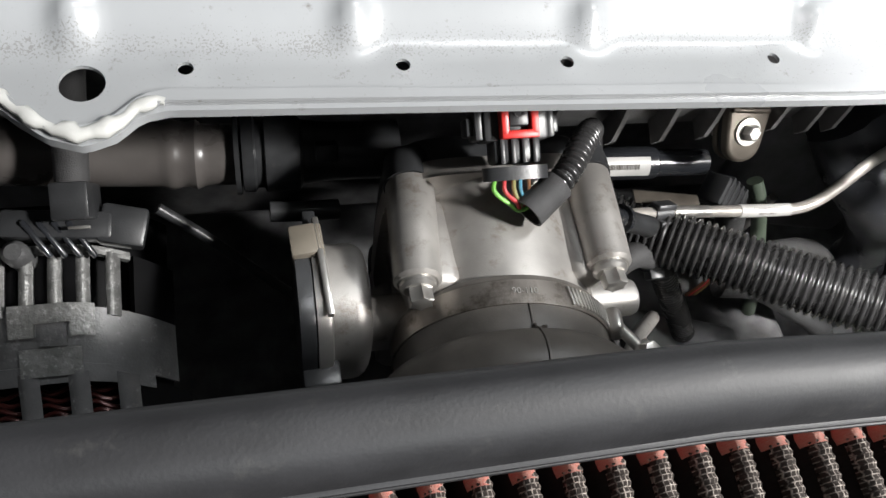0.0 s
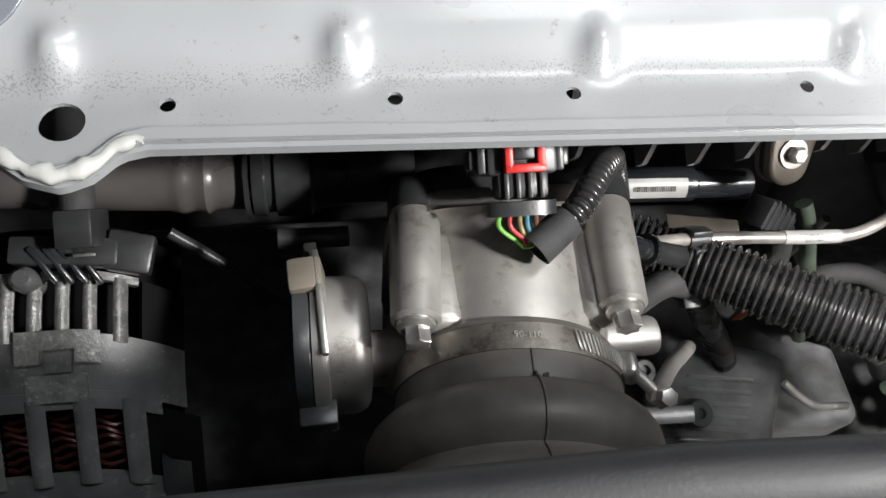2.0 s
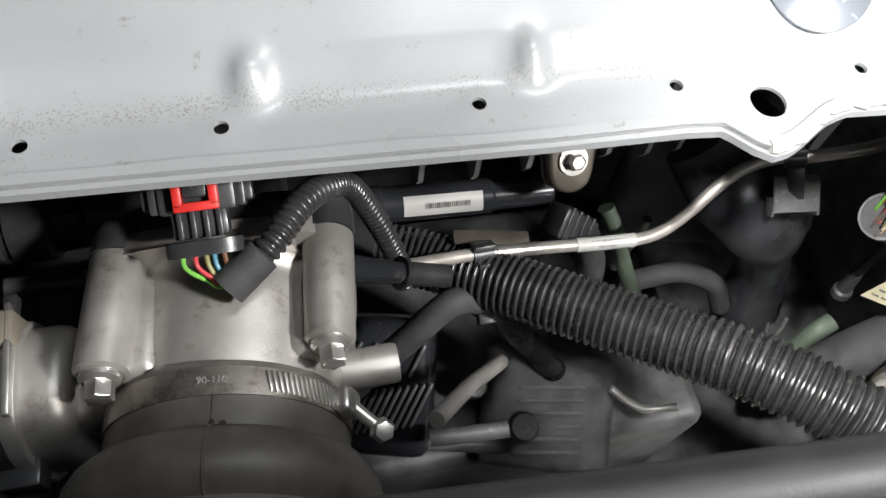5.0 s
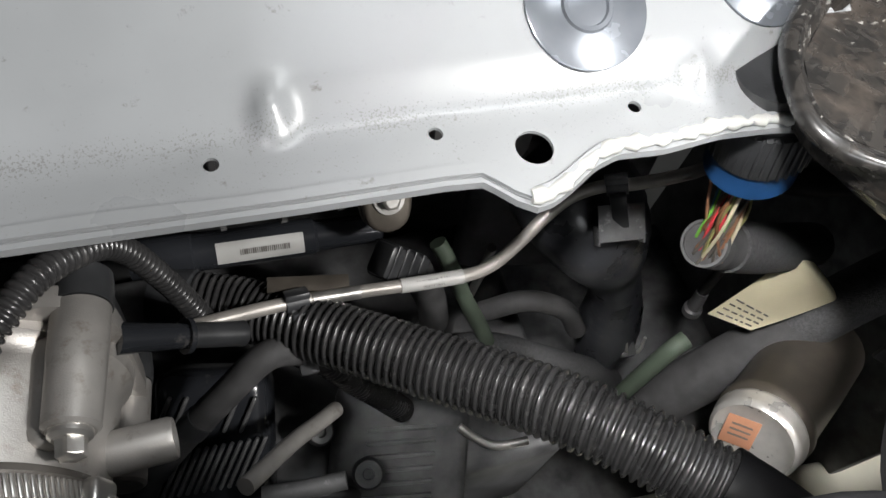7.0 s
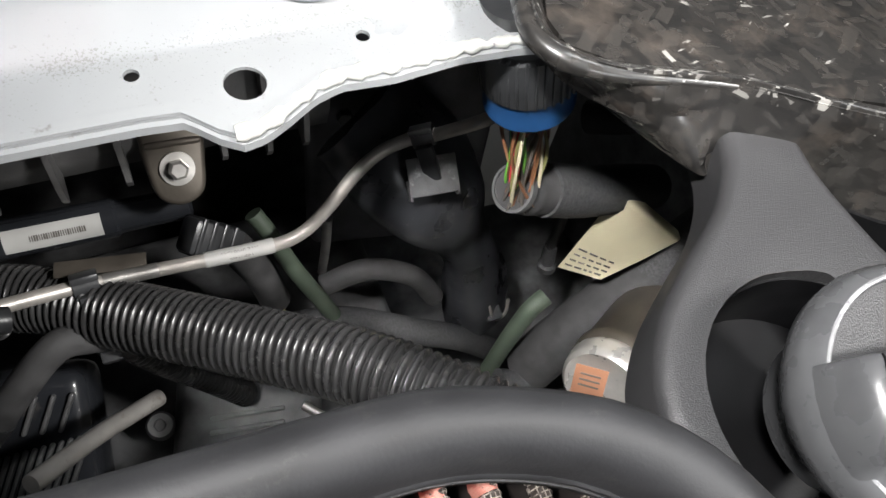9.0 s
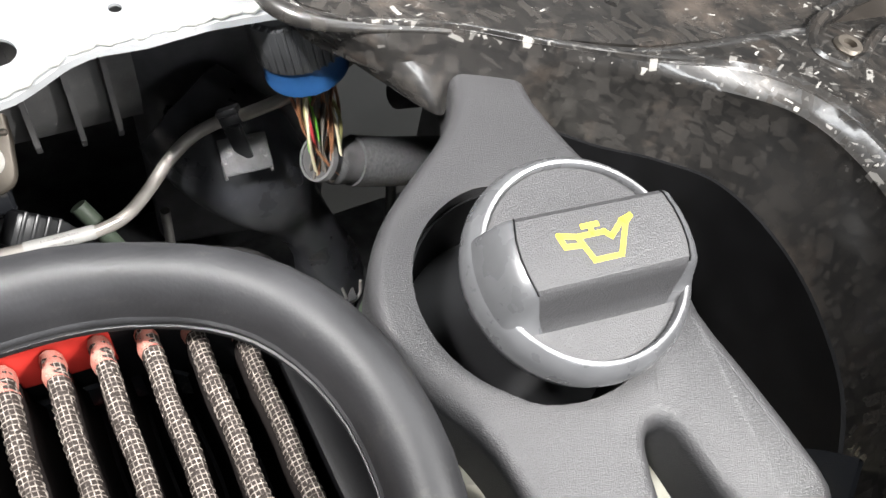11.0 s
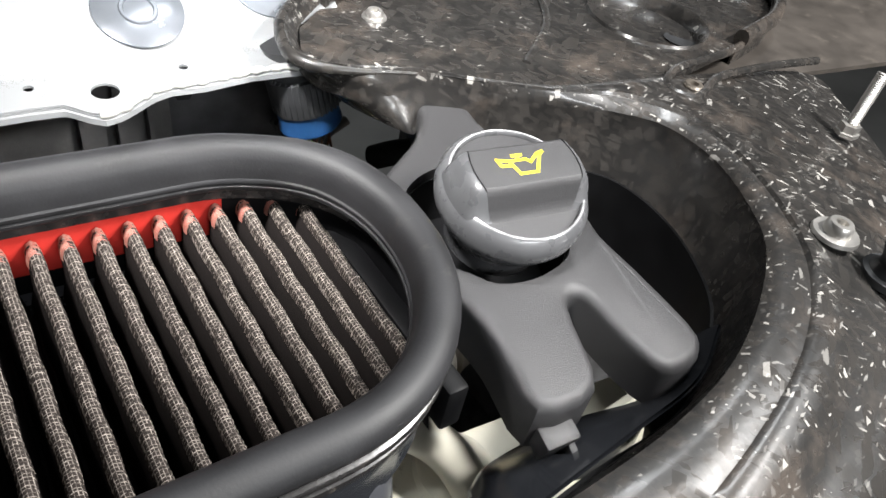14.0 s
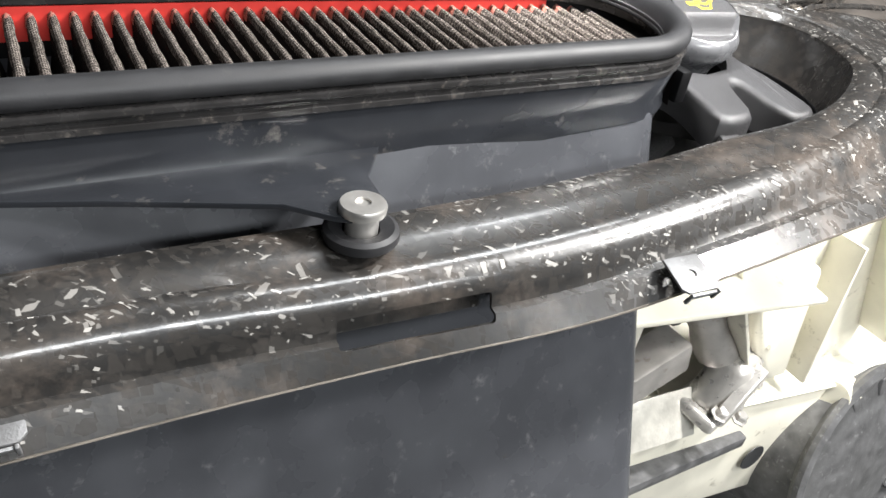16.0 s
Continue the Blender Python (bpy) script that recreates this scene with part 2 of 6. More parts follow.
def even(pts, step):
    """The line cut into even steps."""
    out, left = [pts[0]], step
    for a, b in zip(pts, pts[1:]):
        d, at = (b - a).length, 0.0
        while d - at > left:
            at += left
            out.append(a.lerp(b, at / d))
            left = step
        left -= d - at
    return out


def sweep(pts, radius, segs=14, bm=None, caps=True, flat=1.0, up=None):
    """A tube along pts; radius is a number or one for each point."""
    bm = bm or bmesh.new()
    pts = [Vector(p) for p in pts]
    rings, side = [], None
    for i, p in enumerate(pts):
        d = (pts[min(i + 1, len(pts) - 1)] - pts[max(i - 1, 0)]).normalized()
        if side is None:
            ref = Vector(up) if up else (Vector((0, 0, 1)) if abs(d.z) < 0.9 else Vector((1, 0, 0)))
            side = d.cross(ref).normalized()
        side = (side - d * side.dot(d)).normalized()
        top = side.cross(d)
        r = radius[i] if hasattr(radius, "__len__") else radius
        rings.append([bm.verts.new(p + side * (r * math.cos(2 * math.pi * k / segs)) + top * (r * flat * math.sin(2 * math.pi * k / segs))) for k in range(segs)])
    for a, b in zip(rings, rings[1:]):
        for k in range(segs):
            bm.faces.new((a[k], a[(k + 1) % segs], b[(k + 1) % segs], b[k]))
    if caps:
        bm.faces.new(rings[0][::-1])
        bm.faces.new(rings[-1])
    return bm


def corrugated(pts, r, pitch, depth, segs=20, groove=0.35):
    line = even(smooth_line(pts, 12), pitch / 6)
    shape = [0, 0.75, 1, 1, 0.75, 0]
    return sweep(line, [r - depth * (1 - shape[i % 6]) for i in range(len(line))], segs)


def lathe(profile, at, axis, segs=32, bm=None, squash=None):
    """Profile of (along, radius) turned round axis through at."""
    bm = bm or bmesh.new()
    m = Matrix.Translation(at) @ Vector(axis).to_track_quat("Z", "Y").to_matrix().to_4x4()
    rings = []
    for z, r in profile:
        rings.append([bm.verts.new(m @ Vector((r * math.cos(2 * math.pi * k / segs), r * math.sin(2 * math.pi * k / segs), z))) for k in range(segs)])
    for a, b in zip(rings, rings[1:]):
        for k in range(segs):
            bm.faces.new((a[k], a[(k + 1) % segs], b[(k + 1) % segs], b[k]))
    bm.faces.new(rings[0][::-1])
    bm.faces.new(rings[-1])
    return bm


def ring(profile, at, axis, segs=40, bm=None, start=0.0, turn=360.0):
    """A closed profile of (along, radius) turned round axis: a band or ring."""
    bm = bm or bmesh.new()
    m = Matrix.Translation(at) @ Vector(axis).to_track_quat("Z", "Y").to_matrix().to_4x4()
    closed = turn >= 360
    rows = []
    for k in range(segs if closed else segs + 1):
        a = radians(start + turn * k / segs)
        rows.append([bm.verts.new(m @ Vector((r * math.cos(a), r * math.sin(a), z))) for z, r in profile])
    n = len(profile)
    for i in range(len(rows) if closed else len(rows) - 1):
        a, b = rows[i], rows[(i + 1) % len(rows)]
        for j in range(n):
            bm.faces.new((a[j], a[(j + 1) % n], b[(j + 1) % n], b[j]))
    if not closed:
        bm.faces.new(rows[0])
        bm.faces.new(rows[-1][::-1])
    return bm


def box(size, m=None, bevel=0.001, bm=None, segs=2):
    tmp = bmesh.new()
    bmesh.ops.create_cube(tmp, size=1)
    bmesh.ops.scale(tmp, vec=size, verts=tmp.verts)
    if bevel:
        bmesh.ops.bevel(tmp, geom=tmp.edges[:], offset=min(bevel, 0.45 * min(size)), segments=segs, profile=0.5, affect="EDGES")
    if m is not None:
        tmp.transform(m)
    if bm is None:
        return tmp
    return add(bm, tmp)


def add(bm, other):
    me = bpy.data.meshes.new("tmp")
    other.to_mesh(me)
    other.free()
    bm.from_mesh(me)
    bpy.data.meshes.remove(me)
    return bm


def slab(outline, z0, z1, m=None, bevel=0.001, segs=2):
    """An upright prism of a flat outline, its top edge rounded."""
    bm = bmesh.new()
    v = [bm.verts.new((x, y, z0)) for x, y in outline]
    f = bm.faces.new(v)
    r = bmesh.ops.extrude_face_region(bm, geom=[f])
    top = [g for g in r["geom"] if isinstance(g, bmesh.types.BMVert)]
    bmesh.ops.translate(bm, verts=top, vec=(0, 0, z1 - z0))
    bmesh.ops.recalc_face_normals(bm, faces=bm.faces)
    if bevel:
        es = [e for e in bm.edges if all(abs(w.co.z - z1) < 1e-7 for w in e.verts)]
        bmesh.ops.bevel(bm, geom=es, offset=bevel, segments=segs, profile=0.5, affect="EDGES")
    if m is not None:
        bm.transform(m)
    return bm


def loft(rows, thick=0.0, bm=None):
    """A sheet through rows of points, with a thickness."""
    bm = bm or bmesh.new()
    vs = [[bm.verts.new(p) for p in row] for row in rows]
    for a, b in zip(vs, vs[1:]):
        for k in range(len(a) - 1):
            bm.faces.new((a[k], a[k + 1], b[k + 1], b[k]))
    if thick:
        bmesh.ops.recalc_face_normals(bm, faces=bm.faces)
        bmesh.ops.solidify(bm, geom=bm.faces[:], thickness=thick)
    return bm


def thick_loft(rows, thick):
    """A sheet through rows of points, closed by a second layer at an even depth."""
    g = np.array([[tuple(p) for p in row] for row in rows])
    du = np.gradient(g, axis=0)
    dv = np.gradient(g, axis=1)
    nrm = np.cross(du, dv)
    nrm /= np.maximum(np.linalg.norm(nrm, axis=2, keepdims=True), 1e-9)
    if nrm[..., 2].mean() < 0:
        nrm = -nrm
    back = g - nrm * thick
    loops = [[Vector(p) for p in a] + [Vector(p) for p in b[::-1]] for a, b in zip(g, back)]
    bm = loft([row + [row[0]] for row in loops])
    bmesh.ops.remove_doubles(bm, verts=bm.verts, dist=1e-7)
    return bm


def cut(ob, cutters):
    """Takes the cutters' shapes out of the mesh of ob, for holes."""
    bm = bmesh.new()
    for c in cutters:
        add(bm, c)
    bmesh.ops.recalc_face_normals(bm, faces=bm.faces)
    me = bpy.data.meshes.new("cutter")
    bm.to_mesh(me)
    bm.free()
    tool = new("cutter", me)
    mod = ob.modifiers.new("cut", "BOOLEAN")
    mod.operation, mod.object, mod.solver = "DIFFERENCE", tool, "EXACT"
    bpy.context.view_layer.update()
    done = bpy.data.meshes.new_from_object(ob.evaluated_get(bpy.context.evaluated_depsgraph_get()))
    ob.modifiers.clear()
    ob.data = done
    bpy.data.objects.remove(tool)
    bpy.data.meshes.remove(me)
    return ob


def lerp_table(table, x):
    return float(np.interp(x, [a for a, _ in table], [b for _, b in table]))


def text_part(name, words, m, size, material, parent, depth=0.0001):
    cu = bpy.data.curves.new(name, "FONT")
    cu.body, cu.size, cu.extrude, cu.align_x, cu.align_y = words, size, depth, "CENTER", "CENTER"
    tmp = new(name, cu)
    bpy.context.view_layer.update()
    me = bpy.data.meshes.new_from_object(tmp.evaluated_get(bpy.context.evaluated_depsgraph_get()))
    bpy.data.objects.remove(tmp)
    me.transform(m)
    me.materials.clear()
    me.materials.append(material)
    ob = new(name, me)
    ob.parent = parent
    if parent.type == "EMPTY":
        ob.matrix_parent_inverse = Matrix.Translation(-parent.location)
    return ob


def frame_of(at, xdir, zdir):
    """A matrix with its x along xdir and its z near zdir."""
    x = Vector(xdir).normalized()
    z = Vector(zdir)
    z = (z - x * z.dot(x)).normalized()
    y = z.cross(x)
    m = Matrix((x, y, z)).transposed().to_4x4()
    m.translation = at
    return m


# ---- the workshop round the car ----
def shell(name, size, at, material, label, category):
    ob = part(name, box(size, pose(*at), 0), material, None, "", 0)
    return tagged(ob, label, category, "", "structure")


shell("floor", (9, 9, 0.1), (0, 0, -0.05), FLOORM, "grey concrete floor of the workshop", "floor")
shell("ceiling", (9, 9, 0.1), (0, 0, 3.05), WALLM, "plain grey ceiling of the workshop", "ceiling")
shell("wall_north", (9, 0.1, 3), (0, 4.45, 1.5), WALLM, "plain grey workshop wall", "wall")
shell("wall_south", (9, 0.1, 3), (0, -4.45, 1.5), WALLM, "plain grey workshop wall", "wall")
shell("wall_east", (0.1, 8.8, 3), (4.45, 0, 1.5), WALLM, "plain grey workshop wall", "wall")
shell("wall_west", (0.1, 8.8, 3), (-4.45, 0, 1.5), WALLM, "plain grey workshop wall", "wall")

# ---- white body panel over the engine ----
EDGE = [(-0.4, 0.182), (-0.12, 0.19), (-0.084, 0.187), (-0.078, 0.181), (-0.068, 0.173), (-0.056, 0.169), (-0.046, 0.173), (-0.038, 0.181), (-0.029, 0.183), (0.09, 0.181), (0.25, 0.178), (0.303, 0.178), (0.318, 0.177), (0.328, 0.167), (0.335, 0.1625), (0.343, 0.164), (0.351, 0.168), (0.365, 0.1765), (0.376, 0.180), (0.397, 0.179), (0.425, 0.182), (0.452, 0.181), (0.471, 0.178), (0.7, 0.178)]
HOLES = [-0.023, 0.057, 0.125, 0.222, 0.305, 0.391]
BUMPS = [(0.039, 0.2145), (0.137, 0.2135), (0.2455, 0.2125), (0.425, 0.2085), (-0.06, 0.2145)]


def panel_z(x, y):
    z = float(np.interp(y, [0.15, 0.2, 0.207, 0.213, 0.222, 0.3, 0.7], [0.9845, 0.9872, 0.9885, 0.9922, 0.9992, 1.039, 1.24]))
    for bx, by in BUMPS:
        z += 0.0075 * math.exp(-(((x - bx) / 0.0062) ** 2 + ((y - by) / 0.0075) ** 2))
    for hx in HOLES:
        z += 0.0007 * math.exp(-(((x - hx) ** 2 + (y - 0.198) ** 2) / 0.006 ** 2))
    return z


def white_panel():
    t = thing("body_panel", (0.15, 0.3, 0.98), "white painted sheet-metal body panel with punched holes, dusty along its edge", "car panel")
    xs = np.arange(-0.4, 0.5101, 0.0035)
    grid = []
    ys_up = list(np.linspace(0.2, 0.23, 13)[1:]) + list(np.linspace(0.23, 0.7, 14)[1:])
    for s in np.linspace(0, 1, 9):
        grid.append([Vector((x, (1 - s) * lerp_table(EDGE, x) + s * 0.2, panel_z(x, (1 - s) * lerp_table(EDGE, x) + s * 0.2))) for x in xs])
    for y in ys_up:
        grid.append([Vector((x, y, panel_z(x, y))) for x in xs])
    sheet = part("sheet", loft(grid, 0.0016), WHITE, t, "", 50)
    cutters = [lathe([(-0.01, 0.0029), (0.02, 0.0029)], (hx, 0.198, 0.985), (0, 0, 1), 16) for hx in HOLES]
    cutters += [lathe([(-0.01, 0.0078), (0.02, 0.0078)], (hx, hy, 0.985), (0, 0, 1), 24) for hx, hy in ((-0.0575, 0.1925), (0.342, 0.186))]
    cut(sheet, cutters)
    at = sheet.data.attributes.new("dust", "FLOAT", "POINT")
    for v in sheet.data.vertices:
        at.data[v.index].value = 1.15 * math.exp(-((v.co.y - 0.2075) / 0.0055) ** 2) + 0.45 * math.exp(-((v.co.y - 0.192) / 0.012) ** 2)
    part("side_sheet", loft([[Vector((x, y, panel_z(0.7, y))) for y in np.linspace(0.256, 0.7, 16)] for x in np.linspace(0.509, 1.25, 24)], 0.0016), WHITE, t, "", 50)
    # hemmed edge
    hem = []
    for dy, dz in ((0.0, 0.0004), (0.0002, 0.0016), (0.0046, 0.0018), (0.0056, 0.0002)):
        hem.append([Vector((x, lerp_table(EDGE, x) + dy * (1 + 0.12 * math.sin(x * 60) * math.sin(x * 23)), panel_z(x, lerp_table(EDGE, x) + dy) + dz)) for x in xs])
    part("hem", loft(hem), WHITE, t, "", 50)
    # folded lip under the edge, and the seam sealer on the wavy stretches
    lip = []
    for dz, dy in ((-0.0012, 0.0012), (-0.0012, -0.0022), (-0.0045, -0.0026), (-0.0048, 0.0012)):
        lip.append([Vector((x, lerp_table(EDGE, x) + dy, panel_z(x, lerp_table(EDGE, x)) + dz)) for x in xs])
    part("folded_lip", loft(lip + [lip[0]]), WHITE, t, "", 40)
    for a, b in ((-0.1, -0.028), (0.333, 0.478)):
        pts = []
        for x in np.arange(a, b, 0.0025):
            y = lerp_table(EDGE, x) + 0.0015
            pts.append(Vector((x, y + 0.0008 * math.sin(x * 900), panel_z(x, y) + 0.0006)))
        rad = [0.0028 + 0.0007 * math.sin(i * 1.3) + 0.0005 * math.sin(i * 0.37 + 1) for i in range(len(pts))]
        part("seam_sealer", sweep(pts, rad, 10, flat=0.75), SEALANT, t, "lumpy white seam sealer", 60)
    return t


white_panel()


def body_plug(x, y):
    t = thing("body_plug", (x, y, panel_z(x, y)), "round grey plug stuck on the white body panel", "plug", "body plugs")
    m = Matrix.Translation((x, y, panel_z(x, y))) @ pose(0, 0, 0, 27, 0, 0)
    ax = m.to_3x3() @ Vector((0, 0, 1))
    part("plate", lathe([(0.0, 0.0272), (0.0012, 0.0272), (0.0016, 0.0266)], m.translation, ax, 48), DISC_GREY, t)
    part("collar", ring([(0.0015, 0.0085), (0.0028, 0.0092), (0.0028, 0.011), (0.0015, 0.0118)], m.translation, ax, 36), DISC_GREY, t)
    return t


for px, py in ((0.378, 0.237), (0.468, 0.246), (-0.093, 0.243)):
    body_plug(px, py)


# ---- air filter box ----
def rim_z(y):
    return 1.0555 + 0.08 * y


def back_bow(x):
    """How far the back edge swells past the straight line."""
    return float(np.interp(x, [0.03, 0.105, 0.16, 0.226, 0.322, 0.36, 0.408], [0.0095, 0.0093, 0.006, 0.002, -0.003, -0.005, -0.002]))


def rounded(x0, x1, y0, y1, r, inset, n=14):
    r = max(0.004, r - inset)
    x0, x1, y0, y1 = x0 + inset, x1 - inset, y0 + inset, y1 - inset
    out = []
    for cx, cy, a0 in ((x1 - r, y1 - r, 0), (x0 + r, y1 - r, 90), (x0 + r, y0 + r, 180), (x1 - r, y0 + r, 270)):
        for k in range(n + 1):
            a = radians(a0 + 90 * k / n)
            out.append((cx + r * math.cos(a), cy + r * math.sin(a)))
    # straight stretches get points of their own, so that the back edge can bow
    full = []
    for p, q in zip(out, out[1:] + out[:1]):
        full.append(p)
        if abs(p[0] - q[0]) > 0.1:
            full += [(p[0] + (q[0] - p[0]) * k / 12, p[1] + (q[1] - p[1]) * k / 12) for k in range(1, 12)]
    return [(x, y + (back_bow(x) * min(1.0, y / 0.03) if y > 0 else 0.0)) for x, y in full]


BX0, BX1, BY0, BY1, BR = -0.21, 0.408, -0.113, 0.0405, 0.075


def box_loft(profile, closed=True):
    """Loops of the box's outline: (inset, height under the rim)."""
    bm = bmesh.new()
    loops = []
    for inset, dz in profile:
        loops.append([bm.verts.new((x, y, rim_z(y) + dz)) for x, y in rounded(BX0, BX1, BY0, BY1, BR, inset)])
    pairs = list(zip(loops, loops[1:])) + ([(loops[-1], loops[0])] if closed else [])
    n = len(loops[0])
    for a, b in pairs:
        for k in range(n):
            bm.faces.new((a[k], a[(k + 1) % n], b[(k + 1) % n], b[k]))
    return bm


def air_box():
    t = thing("air_filter_box", (0.1, -0.035, 0.75), "open black plastic air filter box with a rubber rim", "air box")
    part("rubber_rim", box_loft([(0.0035, -0.0125), (0.001, -0.0115), (-0.0004, -0.008), (0.0, -0.0045), (0.0022, -0.0015), (0.0055, 0.0), (0.0095, 0.0), (0.013, -0.002), (0.0152, -0.0055), (0.016, -0.01), (0.0165, -0.0135)]), RUBBER, t, "thick black rubber rim", 70)
    part("lower_bead", box_loft([(0.003, -0.0135), (0.0005, -0.0145), (0.0, -0.0165), (0.001, -0.0185), (0.0035, -0.0195), (0.0035, -0.0215), (0.0015, -0.0225), (0.0015, -0.0255), (0.004, -0.027), (0.012, -0.027), (0.012, -0.0135)]), BEAD, t, "ridged rubber bead", 50)
    part("inner_lip", box_loft([(0.0165, -0.0135), (0.0172, -0.0142), (0.0172, -0.0154), (0.0162, -0.0158), (0.0162, -0.0168), (0.0172, -0.0172), (0.0172, -0.0186), (0.016, -0.0200), (0.010, -0.0208), (0.010, -0.0135)]), RUBBER, t, "grooved inner lip", 40)
    # inner wall blacker than the box plastic: its shade is in the colour
    part("inner_wall", box_loft([(0.0088, -0.0210), (0.0088, -0.066), (0.0078, -0.066), (0.0078, -0.0210)]), BLACK, t, "", 40)
    # upper wall with its hanging skirt, whose lower edge sweeps down towards the middle
    low = [(-0.3, -0.088), (0.13, -0.088), (0.19, -0.075), (0.25, -0.066), (0.32, -0.061), (0.5, -0.057)]
    bm = bmesh.new()
    loops = []
    for inset, share in ((0.0045, 0.0), (0.0035, 0.08), (0.0075, 0.6), (0.0055, 0.93), (0.0075, 1.0), (0.016, 1.0)):
        loops.append([bm.verts.new((x, y, rim_z(y) - 0.026 + share * (lerp_table(low, x) + 0.026))) for x, y in rounded(BX0, BX1, BY0, BY1, BR, inset)])
    for a, b in zip(loops, loops[1:]):
        for k in range(len(a)):
            bm.faces.new((a[k], a[(k + 1) % len(a)], b[(k + 1) % len(a)], b[k]))
    part("upper_wall", bm, GLOSS, t, "", 45)
    bm = bmesh.new()
    loops = []
    for lean, z in ((0.0, 1.0), (0.050, 0.858), (0.112, 0.705), (0.16, 0.56)):
        loops.append([bm.verts.new((x, y - (lean if y < -0.03 else 0.0), z)) for x, y in rounded(BX0, 0.368 - 0.12 * lean, -0.102, 0.03, 0.02, 0.0)])
    for a, b in zip(loops, loops[1:]):
        for k in range(len(a)):
            bm.faces.new((a[k], a[(k + 1) % len(a)], b[(k + 1) % len(a)], b[k]))
    bm.faces.new(loops[-1])
    part("lower_wall", bm, LIT_SCUFFED_BOX, t, "", 45)
    # tab that reaches forward to the mounting peg
    part("mounting_tab", slab([(-0.10, -0.098), (0.0, -0.125), (0.075, -0.150), (0.095, -0.168), (0.108, -0.174), (0.12, -0.170), (0.124, -0.158), (0.126, -0.135), (0.15, -0.10)], 0.9915, 0.9945, None, 0.001), GLOSS, t)
    return t


air_box()


SIDES = [(-0.0052, -0.034), (-0.0030, -0.024), (-0.0024, -0.0036), (0.0024, -0.0036), (0.0030, -0.024), (0.0052, -0.034)]
RIDGE = [(-0.0026, -0.0046), (-0.0025, -0.003), (-0.0017, -0.0009), (0, 0), (0.0017, -0.0009), (0.0025, -0.003), (0.0026, -0.0046)]


def pleat_mesh(name, prof, n, seed):
    bm = bmesh.new()
    rng = random.Random(seed)
    rows = []
    for k in range(n + 1):
        wob = 0.00025 * math.sin(k * 26.4 / n) + rng.uniform(-0.00008, 0.00008)
        puff = 1.0 + (0.07 if k % 2 else -0.07) * (n > 40)
        rows.append([bm.verts.new((x * puff + wob, -k / n, z + 0.0035 * (puff - 1))) for x, z in prof])
    for a, b in zip(rows, rows[1:]):
        for k in range(len(prof) - 1):
            bm.faces.new((a[k], a[k + 1], b[k + 1], b[k]))
    me = bpy.data.meshes.new(name)
    bm.to_mesh(me)
    bm.free()
    me.shade_smooth()
    return me


def gauze():
    """Grey-brown cotton under a fine wire gauze."""
    m = mat("filter_gauze", (0.03, 0.024, 0.021), 0.75, 0, 0.3, 300, 0, 900, 0, None, 0, 25, 0.15)
    n, l = m.node_tree.nodes, m.node_tree.links
    b = n["Principled BSDF"]
    geo = n.new("ShaderNodeNewGeometry")
    sep = n.new("ShaderNodeSeparateXYZ")
    l.new(geo.outputs["Position"], sep.inputs[0])
    parts = []
    for axis, per in ((1, 0.00135), (0, 0.0012)):
        k = n.new("ShaderNodeMath")
        k.operation = "MULTIPLY"
        k.inputs[1].default_value = 2 * math.pi / per
        l.new(sep.outputs[axis], k.inputs[0])
        s = n.new("ShaderNodeMath")
        s.operation = "SINE"
        l.new(k.outputs[0], s.inputs[0])
        parts.append(s)
    mxm = n.new("ShaderNodeMath")
    mxm.operation = "MAXIMUM"
    l.new(parts[0].outputs[0], mxm.inputs[0])
    l.new(parts[1].outputs[0], mxm.inputs[1])
    r = n.new("ShaderNodeMapRange")
    r.inputs[1].default_value, r.inputs[2].default_value = 0.55, 0.95
    l.new(mxm.outputs[0], r.inputs[0])
    col = b.inputs["Base Color"].links[0].from_socket
    worn = n.new("ShaderNodeTexNoise")
    worn.inputs["Scale"].default_value, worn.inputs["Detail"].default_value = 700, 4
    l.new(geo.outputs["Position"], worn.inputs["Vector"])
    fade = n.new("ShaderNodeMapRange")
    fade.inputs[1].default_value, fade.inputs[2].default_value = 0.35, 0.65
    l.new(worn.outputs["Fac"], fade.inputs[0])
    both = n.new("ShaderNodeMath")
    both.operation = "MULTIPLY"
    l.new(r.outputs[0], both.inputs[0])
    l.new(fade.outputs[0], both.inputs[1])
    mx = n.new("ShaderNodeMix")
    mx.data_type = "RGBA"
    l.new(both.outputs[0], mx.inputs[0])
    l.new(col, mx.inputs[6])
    mx.inputs[7].default_value = (0.4, 0.35, 0.31, 1)
    l.new(mx.outputs[2], b.inputs["Base Color"])
    bp = n.new("ShaderNodeBump")
    bp.inputs["Strength"].default_value, bp.inputs["Distance"].default_value = 0.8, 0.0005
    l.new(r.outputs[0], bp.inputs["Height"])
    l.new(bp.outputs[0], b.inputs["Normal"])
    return m


def back_y(x):
    """The back edge bows with the box and rounds off at its end."""
    return 0.0312 + back_bow(x) - 30.0 * max(0.0, x - 0.366) ** 2


